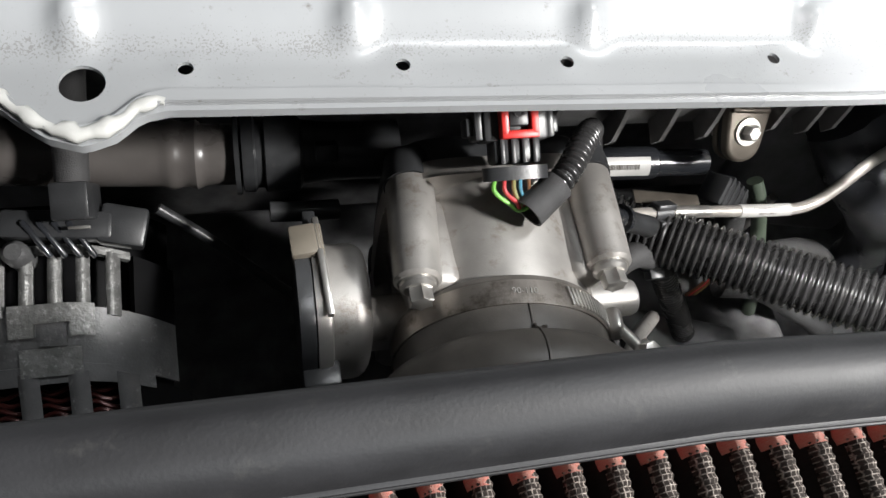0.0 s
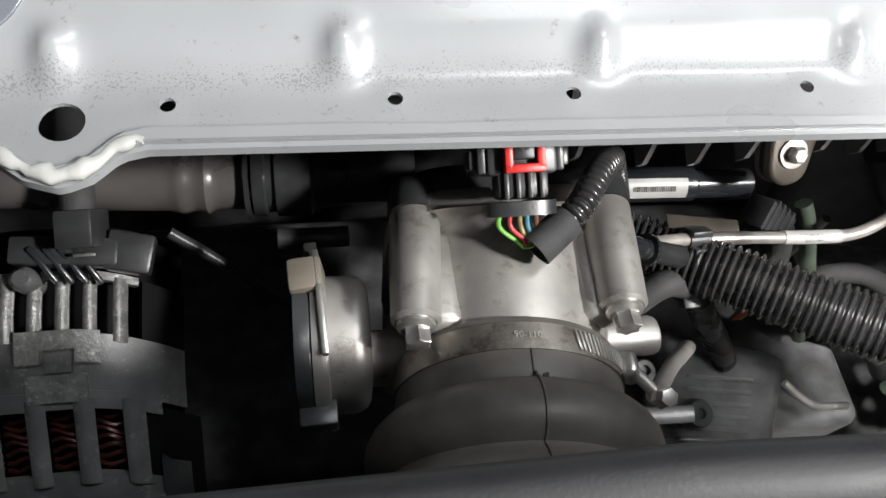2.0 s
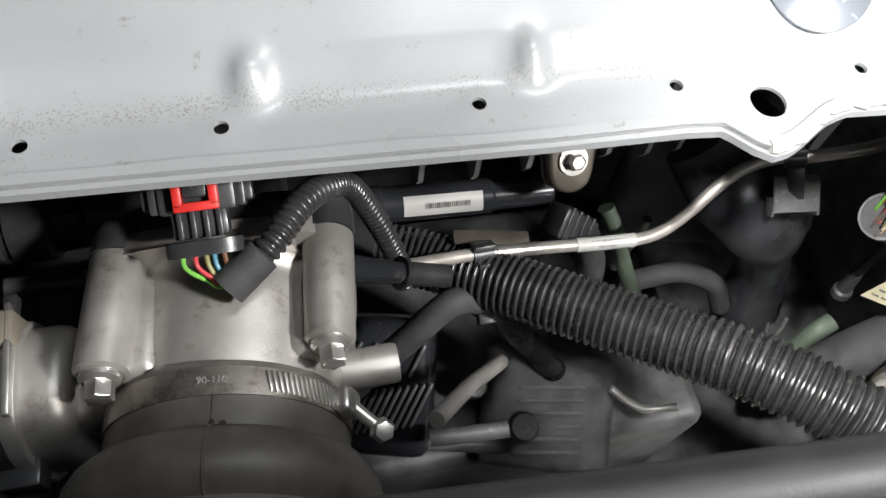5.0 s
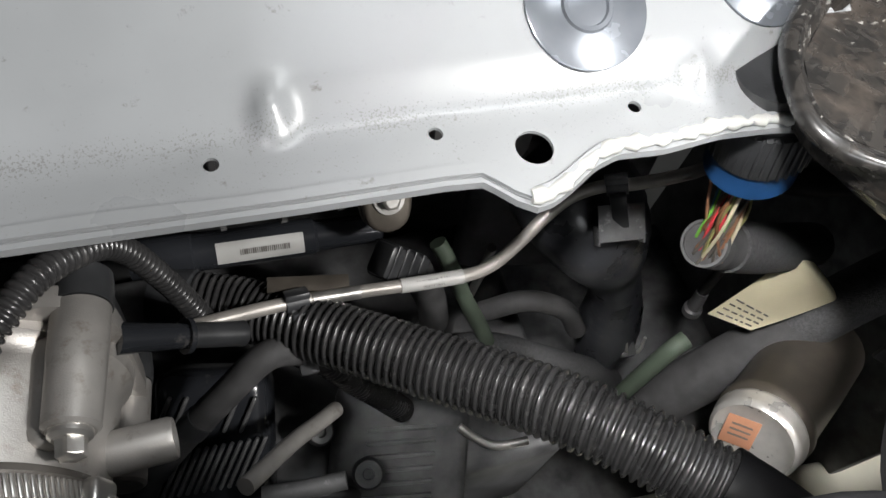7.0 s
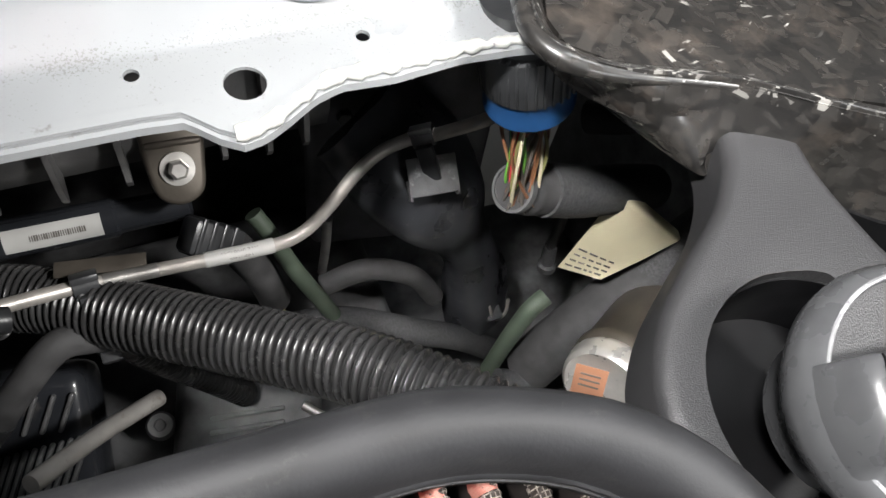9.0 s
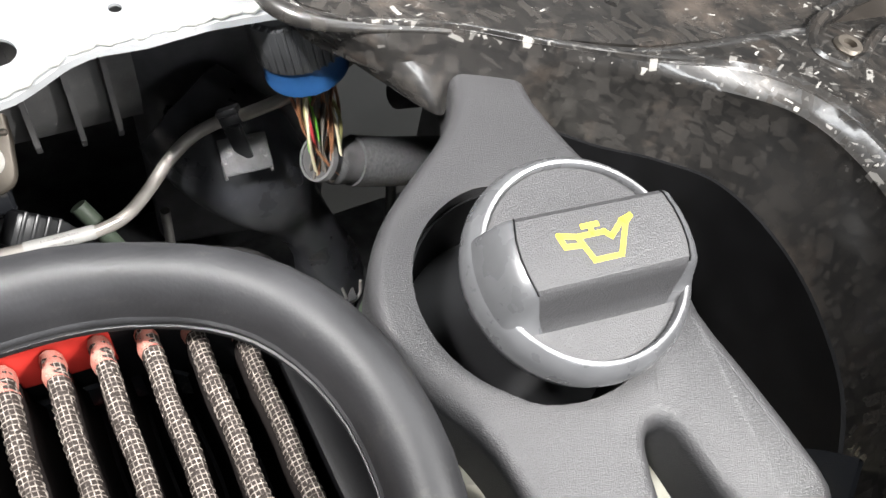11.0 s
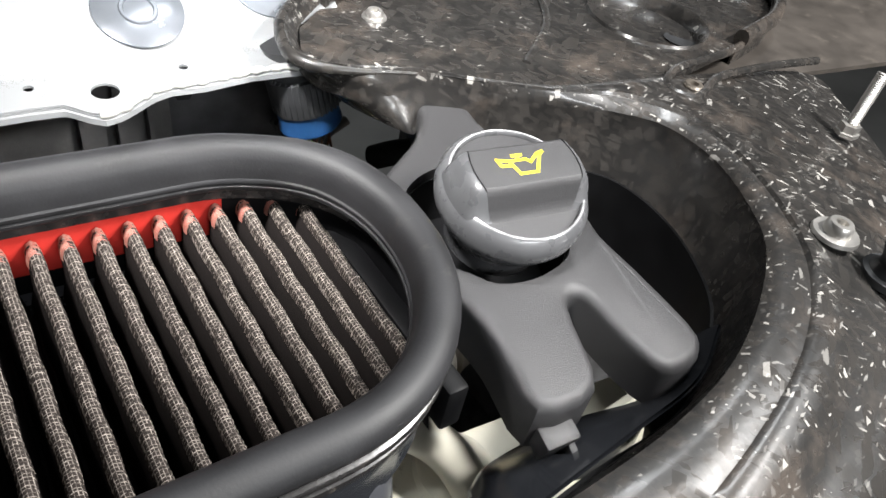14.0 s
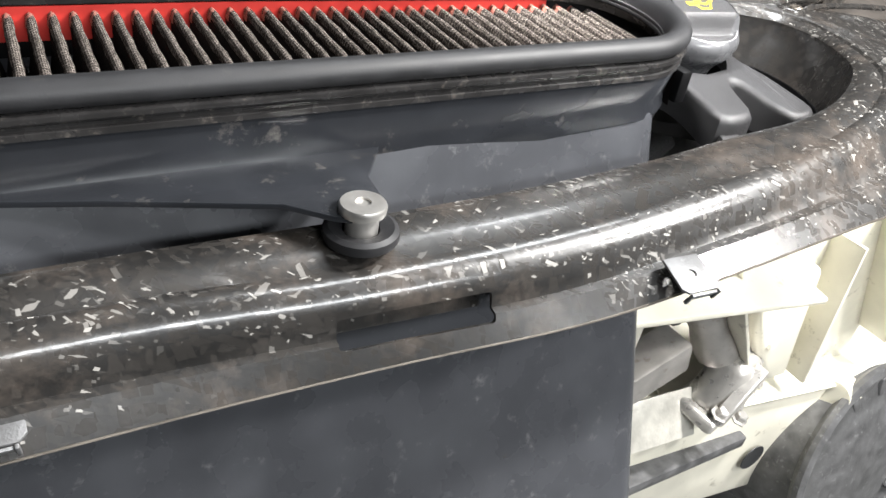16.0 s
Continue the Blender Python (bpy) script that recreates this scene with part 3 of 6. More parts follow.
def air_filter():
    t = thing("air_filter", (0.1, -0.035, 1.0), "pleated cotton air filter with wire gauze and a red rubber edge", "air filter")
    part("rubber_frame", loft([[Vector((x, back_y(x), z)) for z in (1.0095, 1.0300)] for x in np.linspace(-0.2, 0.376, 40)], 0.0012), FILTER_RED, t, "red rubber edge", 40)
    part("end_frame", box((0.010, 0.12, 0.024), pose(0.391, -0.035, 1.004), 0.002), BLACK, t)
    # base sheet in near-black, standing in for shade between the pleats
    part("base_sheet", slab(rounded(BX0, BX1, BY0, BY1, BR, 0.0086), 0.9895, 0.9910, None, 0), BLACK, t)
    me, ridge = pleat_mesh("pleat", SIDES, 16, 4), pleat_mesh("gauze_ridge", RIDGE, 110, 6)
    # pleat sides darker than the gauze: dirt and valley shade in one colour
    me.materials.append(mat("dirty_shaded_cotton", (0.010, 0.008, 0.0075), 0.85, 0, 0.3, 300, 0.3, 900, 0, None, 0, 25, 0.1))
    ridge.materials.append(gauze())
    cap = bpy.data.meshes.new("pleat_end")
    bm = bmesh.new()
    bm.from_mesh(pleat_mesh("end_form", RIDGE, 3, 2))
    for v in bm.verts:
        v.co.x *= 1.12
        v.co.z *= 1.6
        v.co.z += 0.0004
    bm.to_mesh(cap)
    bm.free()
    cap.shade_smooth()
    cap.materials.append(WORN_RED)
    x = 0.3790
    while x > -0.17:
        y1, y0 = back_y(x) - 0.003, -0.092
        z = 1.0268
        slope = math.atan(0.03)
        for nm, mesh, ya, yb in (("pleat", me, y1, y0), ("gauze_ridge", ridge, y1, y0), ("pleat_end", cap, y1 + 0.001, y1 - 0.0065)):
            ob = new(nm, mesh)
            ob.parent = t
            ob.matrix_parent_inverse = Matrix.Translation(-t.location)
            ob.matrix_basis = Matrix.Translation((x, ya, z)) @ Matrix.Rotation(slope, 4, "X") @ Matrix.Diagonal((1, ya - yb, 1, 1))
        x -= 0.0115
    return t


air_filter()

# ---- scuffed front frame ----
# stations: lower inner lip, inner edge, ridge, outer edge
ST = [
    ((-0.42, -0.137, 0.955), (-0.42, -0.146, 0.978), (-0.42, -0.182, 0.970), (-0.42, -0.204, 0.930)),
    ((-0.05, -0.137, 0.955), (-0.05, -0.1445, 0.978), (-0.05, -0.1805, 0.971), (-0.058, -0.205, 0.930)),
    ((0.10, -0.139, 0.955), (0.10, -0.1485, 0.978), (0.09, -0.192, 0.969), (0.10, -0.211, 0.931)),
    ((0.22, -0.139, 0.955), (0.22, -0.148, 0.978), (0.216, -0.197, 0.971), (0.22, -0.224, 0.936)),
    ((0.31, -0.137, 0.957), (0.32, -0.144, 0.980), (0.32, -0.194, 0.978), (0.31, -0.229, 0.946)),
    ((0.37, -0.134, 0.965), (0.40, -0.141, 0.986), (0.42, -0.187, 0.985), (0.44, -0.226, 0.955)),
    ((0.43, -0.122, 0.972), (0.48, -0.137, 0.990), (0.49, -0.174, 0.990), (0.55, -0.217, 0.957)),
    ((0.506, -0.118, 0.973), (0.54, -0.123, 0.996), (0.571, -0.146, 1.000), (0.66, -0.19, 0.965)),
    ((0.562, -0.085, 0.973), (0.602, -0.088, 1.0), (0.622, -0.108, 1.003), (0.76, -0.13, 0.97)),
    ((0.588, -0.045, 0.973), (0.632, -0.05, 1.0), (0.655, -0.052, 1.004), (0.83, -0.05, 0.972)),
    ((0.597, 0.0, 0.973), (0.647, -0.01, 1.0), (0.668, 0.0, 1.005), (0.87, 0.02, 0.975)),
    ((0.594, 0.04, 0.973), (0.643, 0.028, 1.0), (0.664, 0.032, 1.005), (0.86, 0.06, 0.985)),
    ((0.578, 0.064, 0.974), (0.617, 0.054, 1.0), (0.638, 0.060, 1.0065), (0.70, 0.075, 1.0)),
    ((0.556, 0.086, 0.975), (0.588, 0.073, 1.0), (0.59, 0.078, 1.007), (0.60, 0.09, 1.0)),
    ((0.536, 0.105, 0.974), (0.547, 0.098, 0.999), (0.545, 0.102, 1.008), (0.55, 0.112, 1.0)),
    ((0.514, 0.112, 0.970), (0.515, 0.118, 0.998), (0.511, 0.122, 1.009), (0.517, 0.132, 1.0)),
    ((0.503, 0.108, 0.972), (0.484, 0.128, 0.994), (0.466, 0.140, 1.009), (0.474, 0.150, 1.0)),
    ((0.492, 0.132, 0.970), (0.466, 0.150, 0.988), (0.447, 0.156, 1.010), (0.460, 0.163, 1.0)),
    ((0.482, 0.165, 0.968), (0.459, 0.172, 0.988), (0.446, 0.175, 1.011), (0.459, 0.178, 1.0)),
    ((0.484, 0.205, 0.968), (0.465, 0.203, 0.988), (0.459, 0.205, 1.012), (0.470, 0.203, 1.002)),
    ((0.505, 0.245, 0.968), (0.496, 0.238, 0.988), (0.492, 0.236, 1.015), (0.499, 0.228, 1.005)),
]

# the inner wall falls steeply round the oil filler
for k in range(5, 15):
    lip, edge, ridge, outer = ST[k]
    share = min(1.0, (k - 4) / 3, (15 - k) / 2)
    ST[k] = (tuple(np.array(lip) * (1 - 0.62 * share) + (np.array(edge) - (0, 0, 0.058)) * 0.62 * share), edge, ridge, outer)


def kd_tree(points):
    from mathutils import kdtree
    kd = kdtree.KDTree(len(points))
    for i, p in enumerate(points):
        kd.insert(p, i)
    kd.balance()
    return kd


def front_frame():
    t = thing("front_frame", (0.2, -0.17, 0.93), "dark scuffed plastic frame with pale chips along its ridge", "car trim")
    rails = [smooth_line([s[j] for s in ST], 6) for j in range(4)]
    rows = []
    n = len(rails[0])
    for i in range(n):
        lip, edge, ridge, outer = (rails[j][i] for j in range(4))
        right = ridge.x > 0.5
        prof = [lip, lip.lerp(edge, 0.6), edge + Vector((0, 0, -0.0035)), edge, edge.lerp(ridge, 0.15) + Vector((0, 0, 0.0022)), edge.lerp(ridge, 0.5) + Vector((0, 0, 0.003)), edge.lerp(ridge, 0.72) + Vector((0, 0, 0.0005)), edge.lerp(ridge, 0.82) + Vector((0, 0, 0.002)), ridge + Vector((0, 0, 0.001))]
        w = min(1.0, max(0.0, (i - 26) / 26))
        w = w * w * (3 - 2 * w)
        down = outer - ridge
        steep = [ridge + down * 0.12 + Vector((0, -0.003, -0.001)), ridge + down * 0.3 + Vector((0, -0.001, -0.006)), ridge + down * 0.5 + Vector((0, 0.002, -0.004)), ridge + down * 0.62, ridge + down * 0.82, outer]
        flat_run = [ridge.lerp(outer, k) + Vector((0, 0, 0.002 * math.sin(math.pi * k))) for k in (0.08, 0.2, 0.4, 0.6, 0.8, 1.0)]
        prof += [a.lerp(b, w) for a, b in zip(steep, flat_run)]
        rows.append(prof)
    shell_ob = part("shell", thick_loft(rows, 0.0022), CARBON, t, "", 35)
    cut(shell_ob, [box((0.084, 0.05, 0.016), pose(0.127, -0.2, 0.948, -20, 0, -4), 0.002)])
    lines = rails[2] + rails[1][::2]
    kd = kd_tree(lines)
    low = kd_tree([p.lerp(q, 0.55) for p, q in zip(rails[2], rails[3])][20:66])
    inner = kd_tree([p.lerp(q, k) for p, q in zip(rails[0], rails[1]) for k in (0.0, 0.25, 0.5, 0.7)][120:])
    at = shell_ob.data.attributes.new("wear", "FLOAT", "POINT")
    for v in shell_ob.data.vertices:
        d = kd.find(v.co)[2]
        far = low.find(v.co)[2]
        clean = math.exp(-(inner.find(v.co)[2] / 0.012) ** 2)
        broad = 0.3 * min(1.0, max(0.0, (v.co.x - 0.44) / 0.12))
        at.data[v.index].value = max(broad, math.exp(-(d / 0.011) ** 2), 0.85 * math.exp(-(far / 0.014) ** 2)) * (1 - clean) - clean
    part("trim_edge", sweep([p + Vector((0, 0.0004, 0)) for p in rails[3][:42]], 0.0008, 6), BRACKET_STEEL, t, "bare worn lower edge")
    part("slot_back", box((0.1, 0.003, 0.03), pose(0.127, -0.176, 0.945, -20, 0, -4), 0.001), CARBON, t)
    part("rolled_lip", sweep([p + Vector((0, 0, -0.003)) for p in rails[2][90:]], [0.0045 - 0.003 * max(0.0, 1 - k / 10) for k in range(len(rails[2][90:]))], 12), CARBON, t, "", 60)
    # tray: floor, dish and walls behind the ring
    rear = [(0.87, 0.112), (0.915, 0.142), (0.918, 0.172), (0.88, 0.213), (0.80, 0.243), (0.71, 0.256), (0.625, 0.256), (0.56, 0.248), (0.52, 0.240), (0.499, 0.228)]
    fl = [(0.474, 0.150), (0.517, 0.132), (0.55, 0.112), (0.6, 0.09), (0.7, 0.072), (0.78, 0.088)] + rear + [(0.470, 0.203), (0.459, 0.178), (0.460, 0.163)]
    part("rear_lip", sweep(smooth_line([(x, y, 1.0075) for x, y in [(0.80, 0.092)] + rear], 6), 0.0062, 12, flat=1.2), CARBON, t, "", 60)
    part("rear_lip_web", loft([[p + Vector((0, 0, dz)) for dz in (-0.03, 0.0, 0.006)] for p in smooth_line([(x, y, 1.0) for x, y in [(0.80, 0.092)] + rear], 6)], 0.002), CARBON, t, "", 40)
    part("lower_tray", slab([(0.70, 0.062), (0.86, 0.062), (1.0, 0.045), (1.35, 0.0), (1.35, 0.34), (0.95, 0.30), (0.72, 0.24)], 0.980, 0.984, None, 0), mat("dusty_tray", (0.05, 0.043, 0.037), 0.5, 0, 0.35, 30, 0.15, 400, 0.1, (0.11, 0.095, 0.08), 0.15, 40), t, "brown dusty lower tray", 0)
    floor_ob = part("tray", slab(fl, 0.996, 1.0008, None, 0), CARBON, t, "brown-black dusty tray", 0)
    cut(floor_ob, [lathe([(-0.03, 0.05), (0.03, 0.05)], (0.755, 0.152, 1.0), (0, 0, 1), 40)])
    part("tray_dish", lathe([(-0.012, 0.046), (-0.010, 0.05), (0.0, 0.053), (0.003, 0.051), (0.001, 0.048), (-0.009, 0.044), (-0.0095, 0.004)], (0.755, 0.152, 1.0), (0, 0, 1), 40), CARBON, t)
    part("dish_hole", lathe([(-0.0105, 0.0001), (-0.0085, 0.014), (-0.0088, 0.012)], (0.775, 0.128, 1.0), (0.05, 0.05, 1), 24), PLASTIC, t)
    part("tray_rib", sweep(smooth_line([(0.60, 0.12, 1.0015), (0.66, 0.17, 1.0015), (0.70, 0.24, 1.002)], 6), 0.003, 8, flat=0.5), CARBON, t)
    part("cover_lip", sweep(smooth_line([(0.86, 0.055, 0.999), (0.80, 0.058, 1.002), (0.735, 0.058, 1.003), (0.70, 0.045, 1.003), (0.685, 0.045, 1.003), (0.68, 0.06, 1.003), (0.71, 0.078, 1.003), (0.78, 0.085, 1.003), (0.87, 0.11, 1.003)], 6), 0.0032, 8), CARBON, t)
    return t


front_frame()


def torx_bolt(at, axis, r, h, material, washer, label, group="", category="bolt"):
    t = thing("bolt", at, label, category, group)
    if washer:
        part("washer", ring([(0, r * 0.6), (0, washer), (h * 0.25, washer * 0.95), (h * 0.3, r * 0.6)], at, axis, 28), material, t)
    part("head", lathe([(0, r), (h * 0.75, r), (h, r * 0.82), (h, r * 0.45), (h * 0.55, r * 0.42)], at, axis, 24), material, t)
    return t


torx_bolt((0.6535, -0.095, 1.0035), (0, 0, 1), 0.008, 0.009, STEEL, 0.0138, "silver socket bolt with a round washer on the frame", "frame bolts")
torx_bolt((0.528, 0.205, 1.001), (0, 0, 1), 0.006, 0.006, STEEL, 0.009, "silver socket bolt with a round washer on the tray", "frame bolts")
torx_bolt((0.700, 0.054, 1.000), (0, 0, 1), 0.0075, 0.006, BRACKET_STEEL, 0.0125, "brown-grey recessed bolt with a washer in the tray", "frame bolts")


def rubber_stop(at):
    t = thing("rubber_stop", at, "black rubber stop peg in a notched round seat", "rubber stop")
    part("seat", ring([(0, 0.009), (0, 0.017), (0.004, 0.0165), (0.005, 0.013), (0.003, 0.009)], at, (0, 0, 1), 32), PLASTIC, t)
    part("peg", lathe([(0, 0.0120), (0.005, 0.0135), (0.009, 0.0102), (0.013, 0.0105), (0.020, 0.0132), (0.025, 0.0128), (0.031, 0.0098), (0.032, 0.0085), (0.032, 0.004), (0.027, 0.0035)], at, (0, 0, 1), 28), RUBBER, t)


rubber_stop((0.668, -0.128, 0.993))


def stud(at):
    t = thing("threaded_stud", at, "bare silver threaded stud with a nut", "stud")
    part("nut", lathe([(0, 0.009), (0.003, 0.009), (0.0035, 0.0075), (0.009, 0.0075)], at, (0, 0, 1), 6), STEEL, t, smooth=20)
    line = even([Vector(at), Vector(at) + Vector((0.012, 0.004, 0.046))], 0.0007)
    part("thread", sweep(line, [0.0048 if i % 2 else 0.0042 for i in range(len(line))], 10), STEEL, t)


stud((0.800, -0.018, 0.988))


def frame_clip(at, turn):
    t = thing("clip_nut", at, "grey sheet-steel clip nut pushed on the frame's edge", "clip", "clip nuts")
    m = Matrix.Translation(at) @ pose(0, 0, 0, 14, 0, turn)
    m = m @ Matrix.Diagonal((1.15, 1.15, 1.15, 1))
    o = [(-0.011, 0.011), (-0.012, -0.008), (-0.009, -0.011), (0.009, -0.011), (0.012, -0.008), (0.011, 0.011)]
    ob = part("plate", slab(o, 0, 0.0012, m, 0.0004), ALT, t)
    cut(ob, [lathe([(-0.01, 0.0028), (0.01, 0.0028)], m @ Vector((0, 0, 0)), m.to_3x3() @ Vector((0, 0, 1)), 18)])
    part("fold", box((0.015, 0.0014, 0.006), m @ pose(0, -0.0115, -0.002, 20), 0.0005), ALT, t)
    for s in (-1, 1):
        part("barb", box((0.0016, 0.002, 0.008), m @ pose(s * 0.0085, -0.012, -0.0022, 10), 0.0005), ALT, t)


frame_clip((0.287, -0.2285, 0.957), -4)
frame_clip((-0.060, -0.193, 0.943), -2)


def mounting_peg():
    at = (0.109, -0.1665, 0.9795)
    t = thing("mounting_peg", at, "silver peg through a black rubber grommet on the frame", "mount")
    part("grommet", ring([(0, 0.009), (0, 0.0185), (0.002, 0.0195), (0.0055, 0.019), (0.007, 0.0165), (0.005, 0.0095)], at, (0, 0, 1), 40), RUBBER, t)
    part("sleeve", lathe([(0, 0.0085), (0.019, 0.0085)], at, (0, 0, 1), 32), STEEL, t)
    part("head", ring([(0.015, 0.004), (0.015, 0.0116), (0.0185, 0.012), (0.020, 0.0112), (0.0203, 0.004)], at, (0, 0, 1), 36), STEEL, t)


mounting_peg()


# ---- oil filler ----
def oil_bracket():
    t = thing("oil_filler_bracket", (0.49, 0.0, 0.95), "dark grey three-armed plastic bracket round the oil filler", "bracket")
    o = [(0.513, 0.128), (0.545, 0.128), (0.541, 0.09), (0.5435, 0.055), (0.549, 0.03), (0.549, 0.0), (0.5445, -0.016), (0.541, -0.037), (0.548, -0.092), (0.543, -0.106), (0.530, -0.111), (0.513, -0.107), (0.5055, -0.084), (0.5025, -0.060), (0.497, -0.0545), (0.491, -0.058), (0.487, -0.068), (0.4745, -0.100), (0.440, -0.098), (0.4415, -0.062), (0.438, -0.034), (0.430, -0.014), (0.4255, 0.006), (0.431, 0.034), (0.446, 0.055), (0.468, 0.072), (0.490, 0.087), (0.504, 0.102), (0.511, 0.116)]
    ob = part("body", slab([tuple(p)[:2] for p in smooth_line([(x, y, 0) for x, y in o + [o[0]]], 3)[:-1]], 0.957, 0.9865, None, 0.006, 4), GREY_PLASTIC, t, "", 35)
    for v in ob.data.vertices:
        far = max(0.0, -0.045 - v.co.y)
        v.co.z -= 0.17 * far
    cut(ob, [lathe([(-0.05, 0.0465), (0.05, 0.0475)], (0.489, 0.010, 0.97), (-0.02, -0.08, 1), 48)])
    # bore and seat near-black, so the gap round the cap has painted shade
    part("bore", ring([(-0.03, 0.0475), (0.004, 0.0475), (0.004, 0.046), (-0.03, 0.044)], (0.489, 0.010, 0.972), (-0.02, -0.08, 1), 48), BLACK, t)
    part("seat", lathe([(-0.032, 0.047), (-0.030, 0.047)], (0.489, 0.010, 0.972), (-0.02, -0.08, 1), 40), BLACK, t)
    part("foot_clip", box((0.02, 0.012, 0.014), pose(0.452, -0.104, 0.955, 15, 0, -4), 0.002), GREY_PLASTIC, t)
    part("foot_clip", box((0.004, 0.013, 0.011), pose(0.457, -0.109, 0.951, 25, 0, -4), 0.001), GREY_PLASTIC, t)
    return t


oil_bracket()


def oil_cap():
    at = Vector((0.4918, 0.006, 0.9745))
    axis = Vector((-0.05, -0.2, 0.97)).normalized()
    t = thing("oil_filler_cap", at, "dark grey oil filler cap with raised grip and yellow oil-can sign", "oil cap")
    part("base", lathe([(0, 0.027), (0.012, 0.029), (0.019, 0.0325), (0.025, 0.0372), (0.030, 0.0398), (0.035, 0.0408), (0.039, 0.0404), (0.0425, 0.0388), (0.0448, 0.0366), (0.0455, 0.0356), (0.0452, 0.0348), (0.043, 0.0344), (0.040, 0.034)], at, axis, 72), CAP_GLOSS, t, "smooth domed flank", 60)
    part("face_plate", lathe([(0.038, 0.0343), (0.0428, 0.0343), (0.0429, 0.0335), (0.0425, 0.002)], at, axis, 64), GREY_PLASTIC, t, "", 30)
    m = frame_of(at + axis * 0.0415, (0.985, -0.17, 0.02), axis)
    # pale ring paints in the highlight along the glossy rim
    part("rim_edge", ring([(0.0022, 0.0347), (0.0040, 0.0350), (0.0042, 0.0356), (0.0038, 0.0362)], at + axis * 0.0415, axis, 72), mat("highlight_edge", (0.34, 0.34, 0.35), 0.25, 0.3, 0.3, 120), t, "pale rim edge with its highlight painted in")
    # grip across the cap: steep far side, sloping near side, ends rounded into the flank
    ridge = [(-0.0215, 0.0008), (-0.0195, 0.0022), (-0.0168, 0.0070), (-0.0140, 0.0130), (-0.0122, 0.0162), (-0.0108, 0.0172), (-0.006, 0.0175), (0.0, 0.0175), (0.006, 0.0175), (0.0118, 0.0174), (0.0132, 0.0166), (0.0140, 0.0142), (0.0144, 0.0008)]
    ends = [(0.0, -0.006), (0.0003, 0.0), (0.0012, 0.24), (0.0028, 0.5), (0.0048, 0.73), (0.0070, 0.89), (0.0092, 0.975), (0.0104, 1.0)]
    middle, left, right = [], [], []
    for y, h in ridge:
        half = math.sqrt(0.0392 ** 2 - y * y)
        run = [(half - d, k * h if k >= 0 else k) for d, k in ends]
        left.append([Vector((-x, y, z)) for x, z in run])
        right.append([Vector((x, y, z)) for x, z in run])
        edge = half - ends[-1][0]
        middle.append([Vector((edge * k / 4, y, h)) for k in range(-4, 5)])
    grip = loft(middle)
    grip.transform(m)
    g = part("grip", grip, GREY_PLASTIC, t, "textured raised grip", 28)
    for rows in (left, right):
        bm = loft(rows)
        bm.transform(m)
        part("grip_end", bm, CAP_GLOSS, t, "smooth rounded grip end", 50)
    for rows in (left, right):
        line = [m @ (r[-1] + Vector((0, 0, 0.0001))) for r in rows[4:11]]
        part("grip_seam", sweep(line, 0.00035, 6), BLACK, t)
    top = m @ Matrix.Translation((0.0, 0.0, 0.0173))
    sign = bmesh.new()

    def stroke(x0, y0, x1, y1, w=0.0017):
        d = Vector((x1 - x0, y1 - y0, 0))
        a = math.degrees(math.atan2(d.y, d.x))
        box((d.length + w * 0.8, w, 0.0007), top @ pose((x0 + x1) / 2, (y0 + y1) / 2, 0.0, 0, 0, a), 0, sign)

    c = [(-0.0085, 0.003), (-0.0055, -0.0055), (0.004, -0.0055), (0.0095, 0.0045), (0.012, 0.0065), (0.0085, 0.0055), (0.003, 0.001), (0.001, 0.003), (-0.0085, 0.003)]
    for (xa, ya), (xb, yb) in zip(c, c[1:]):
        stroke(xa, ya, xb, yb)
    for xa, ya, xb, yb in ((-0.0085, 0.003, -0.0145, 0.0045), (-0.0145, 0.0045, -0.0135, 0.0005), (-0.0135, 0.0005, -0.0078, 0.0), (-0.003, 0.003, -0.003, 0.006), (-0.0055, 0.006, -0.0005, 0.006)):
        stroke(xa, ya, xb, yb)
    part("oil_can_sign", sign, YELLOW, g, "yellow oil-can sign", 0)
    return t


oil_cap()

# ---- throttle body ----
AX = Vector((0.1, 0.99, -0.09)).normalized()
TB = Vector((0.107, 0.118, 0.871))


def along(d):
    return TB + AX * d


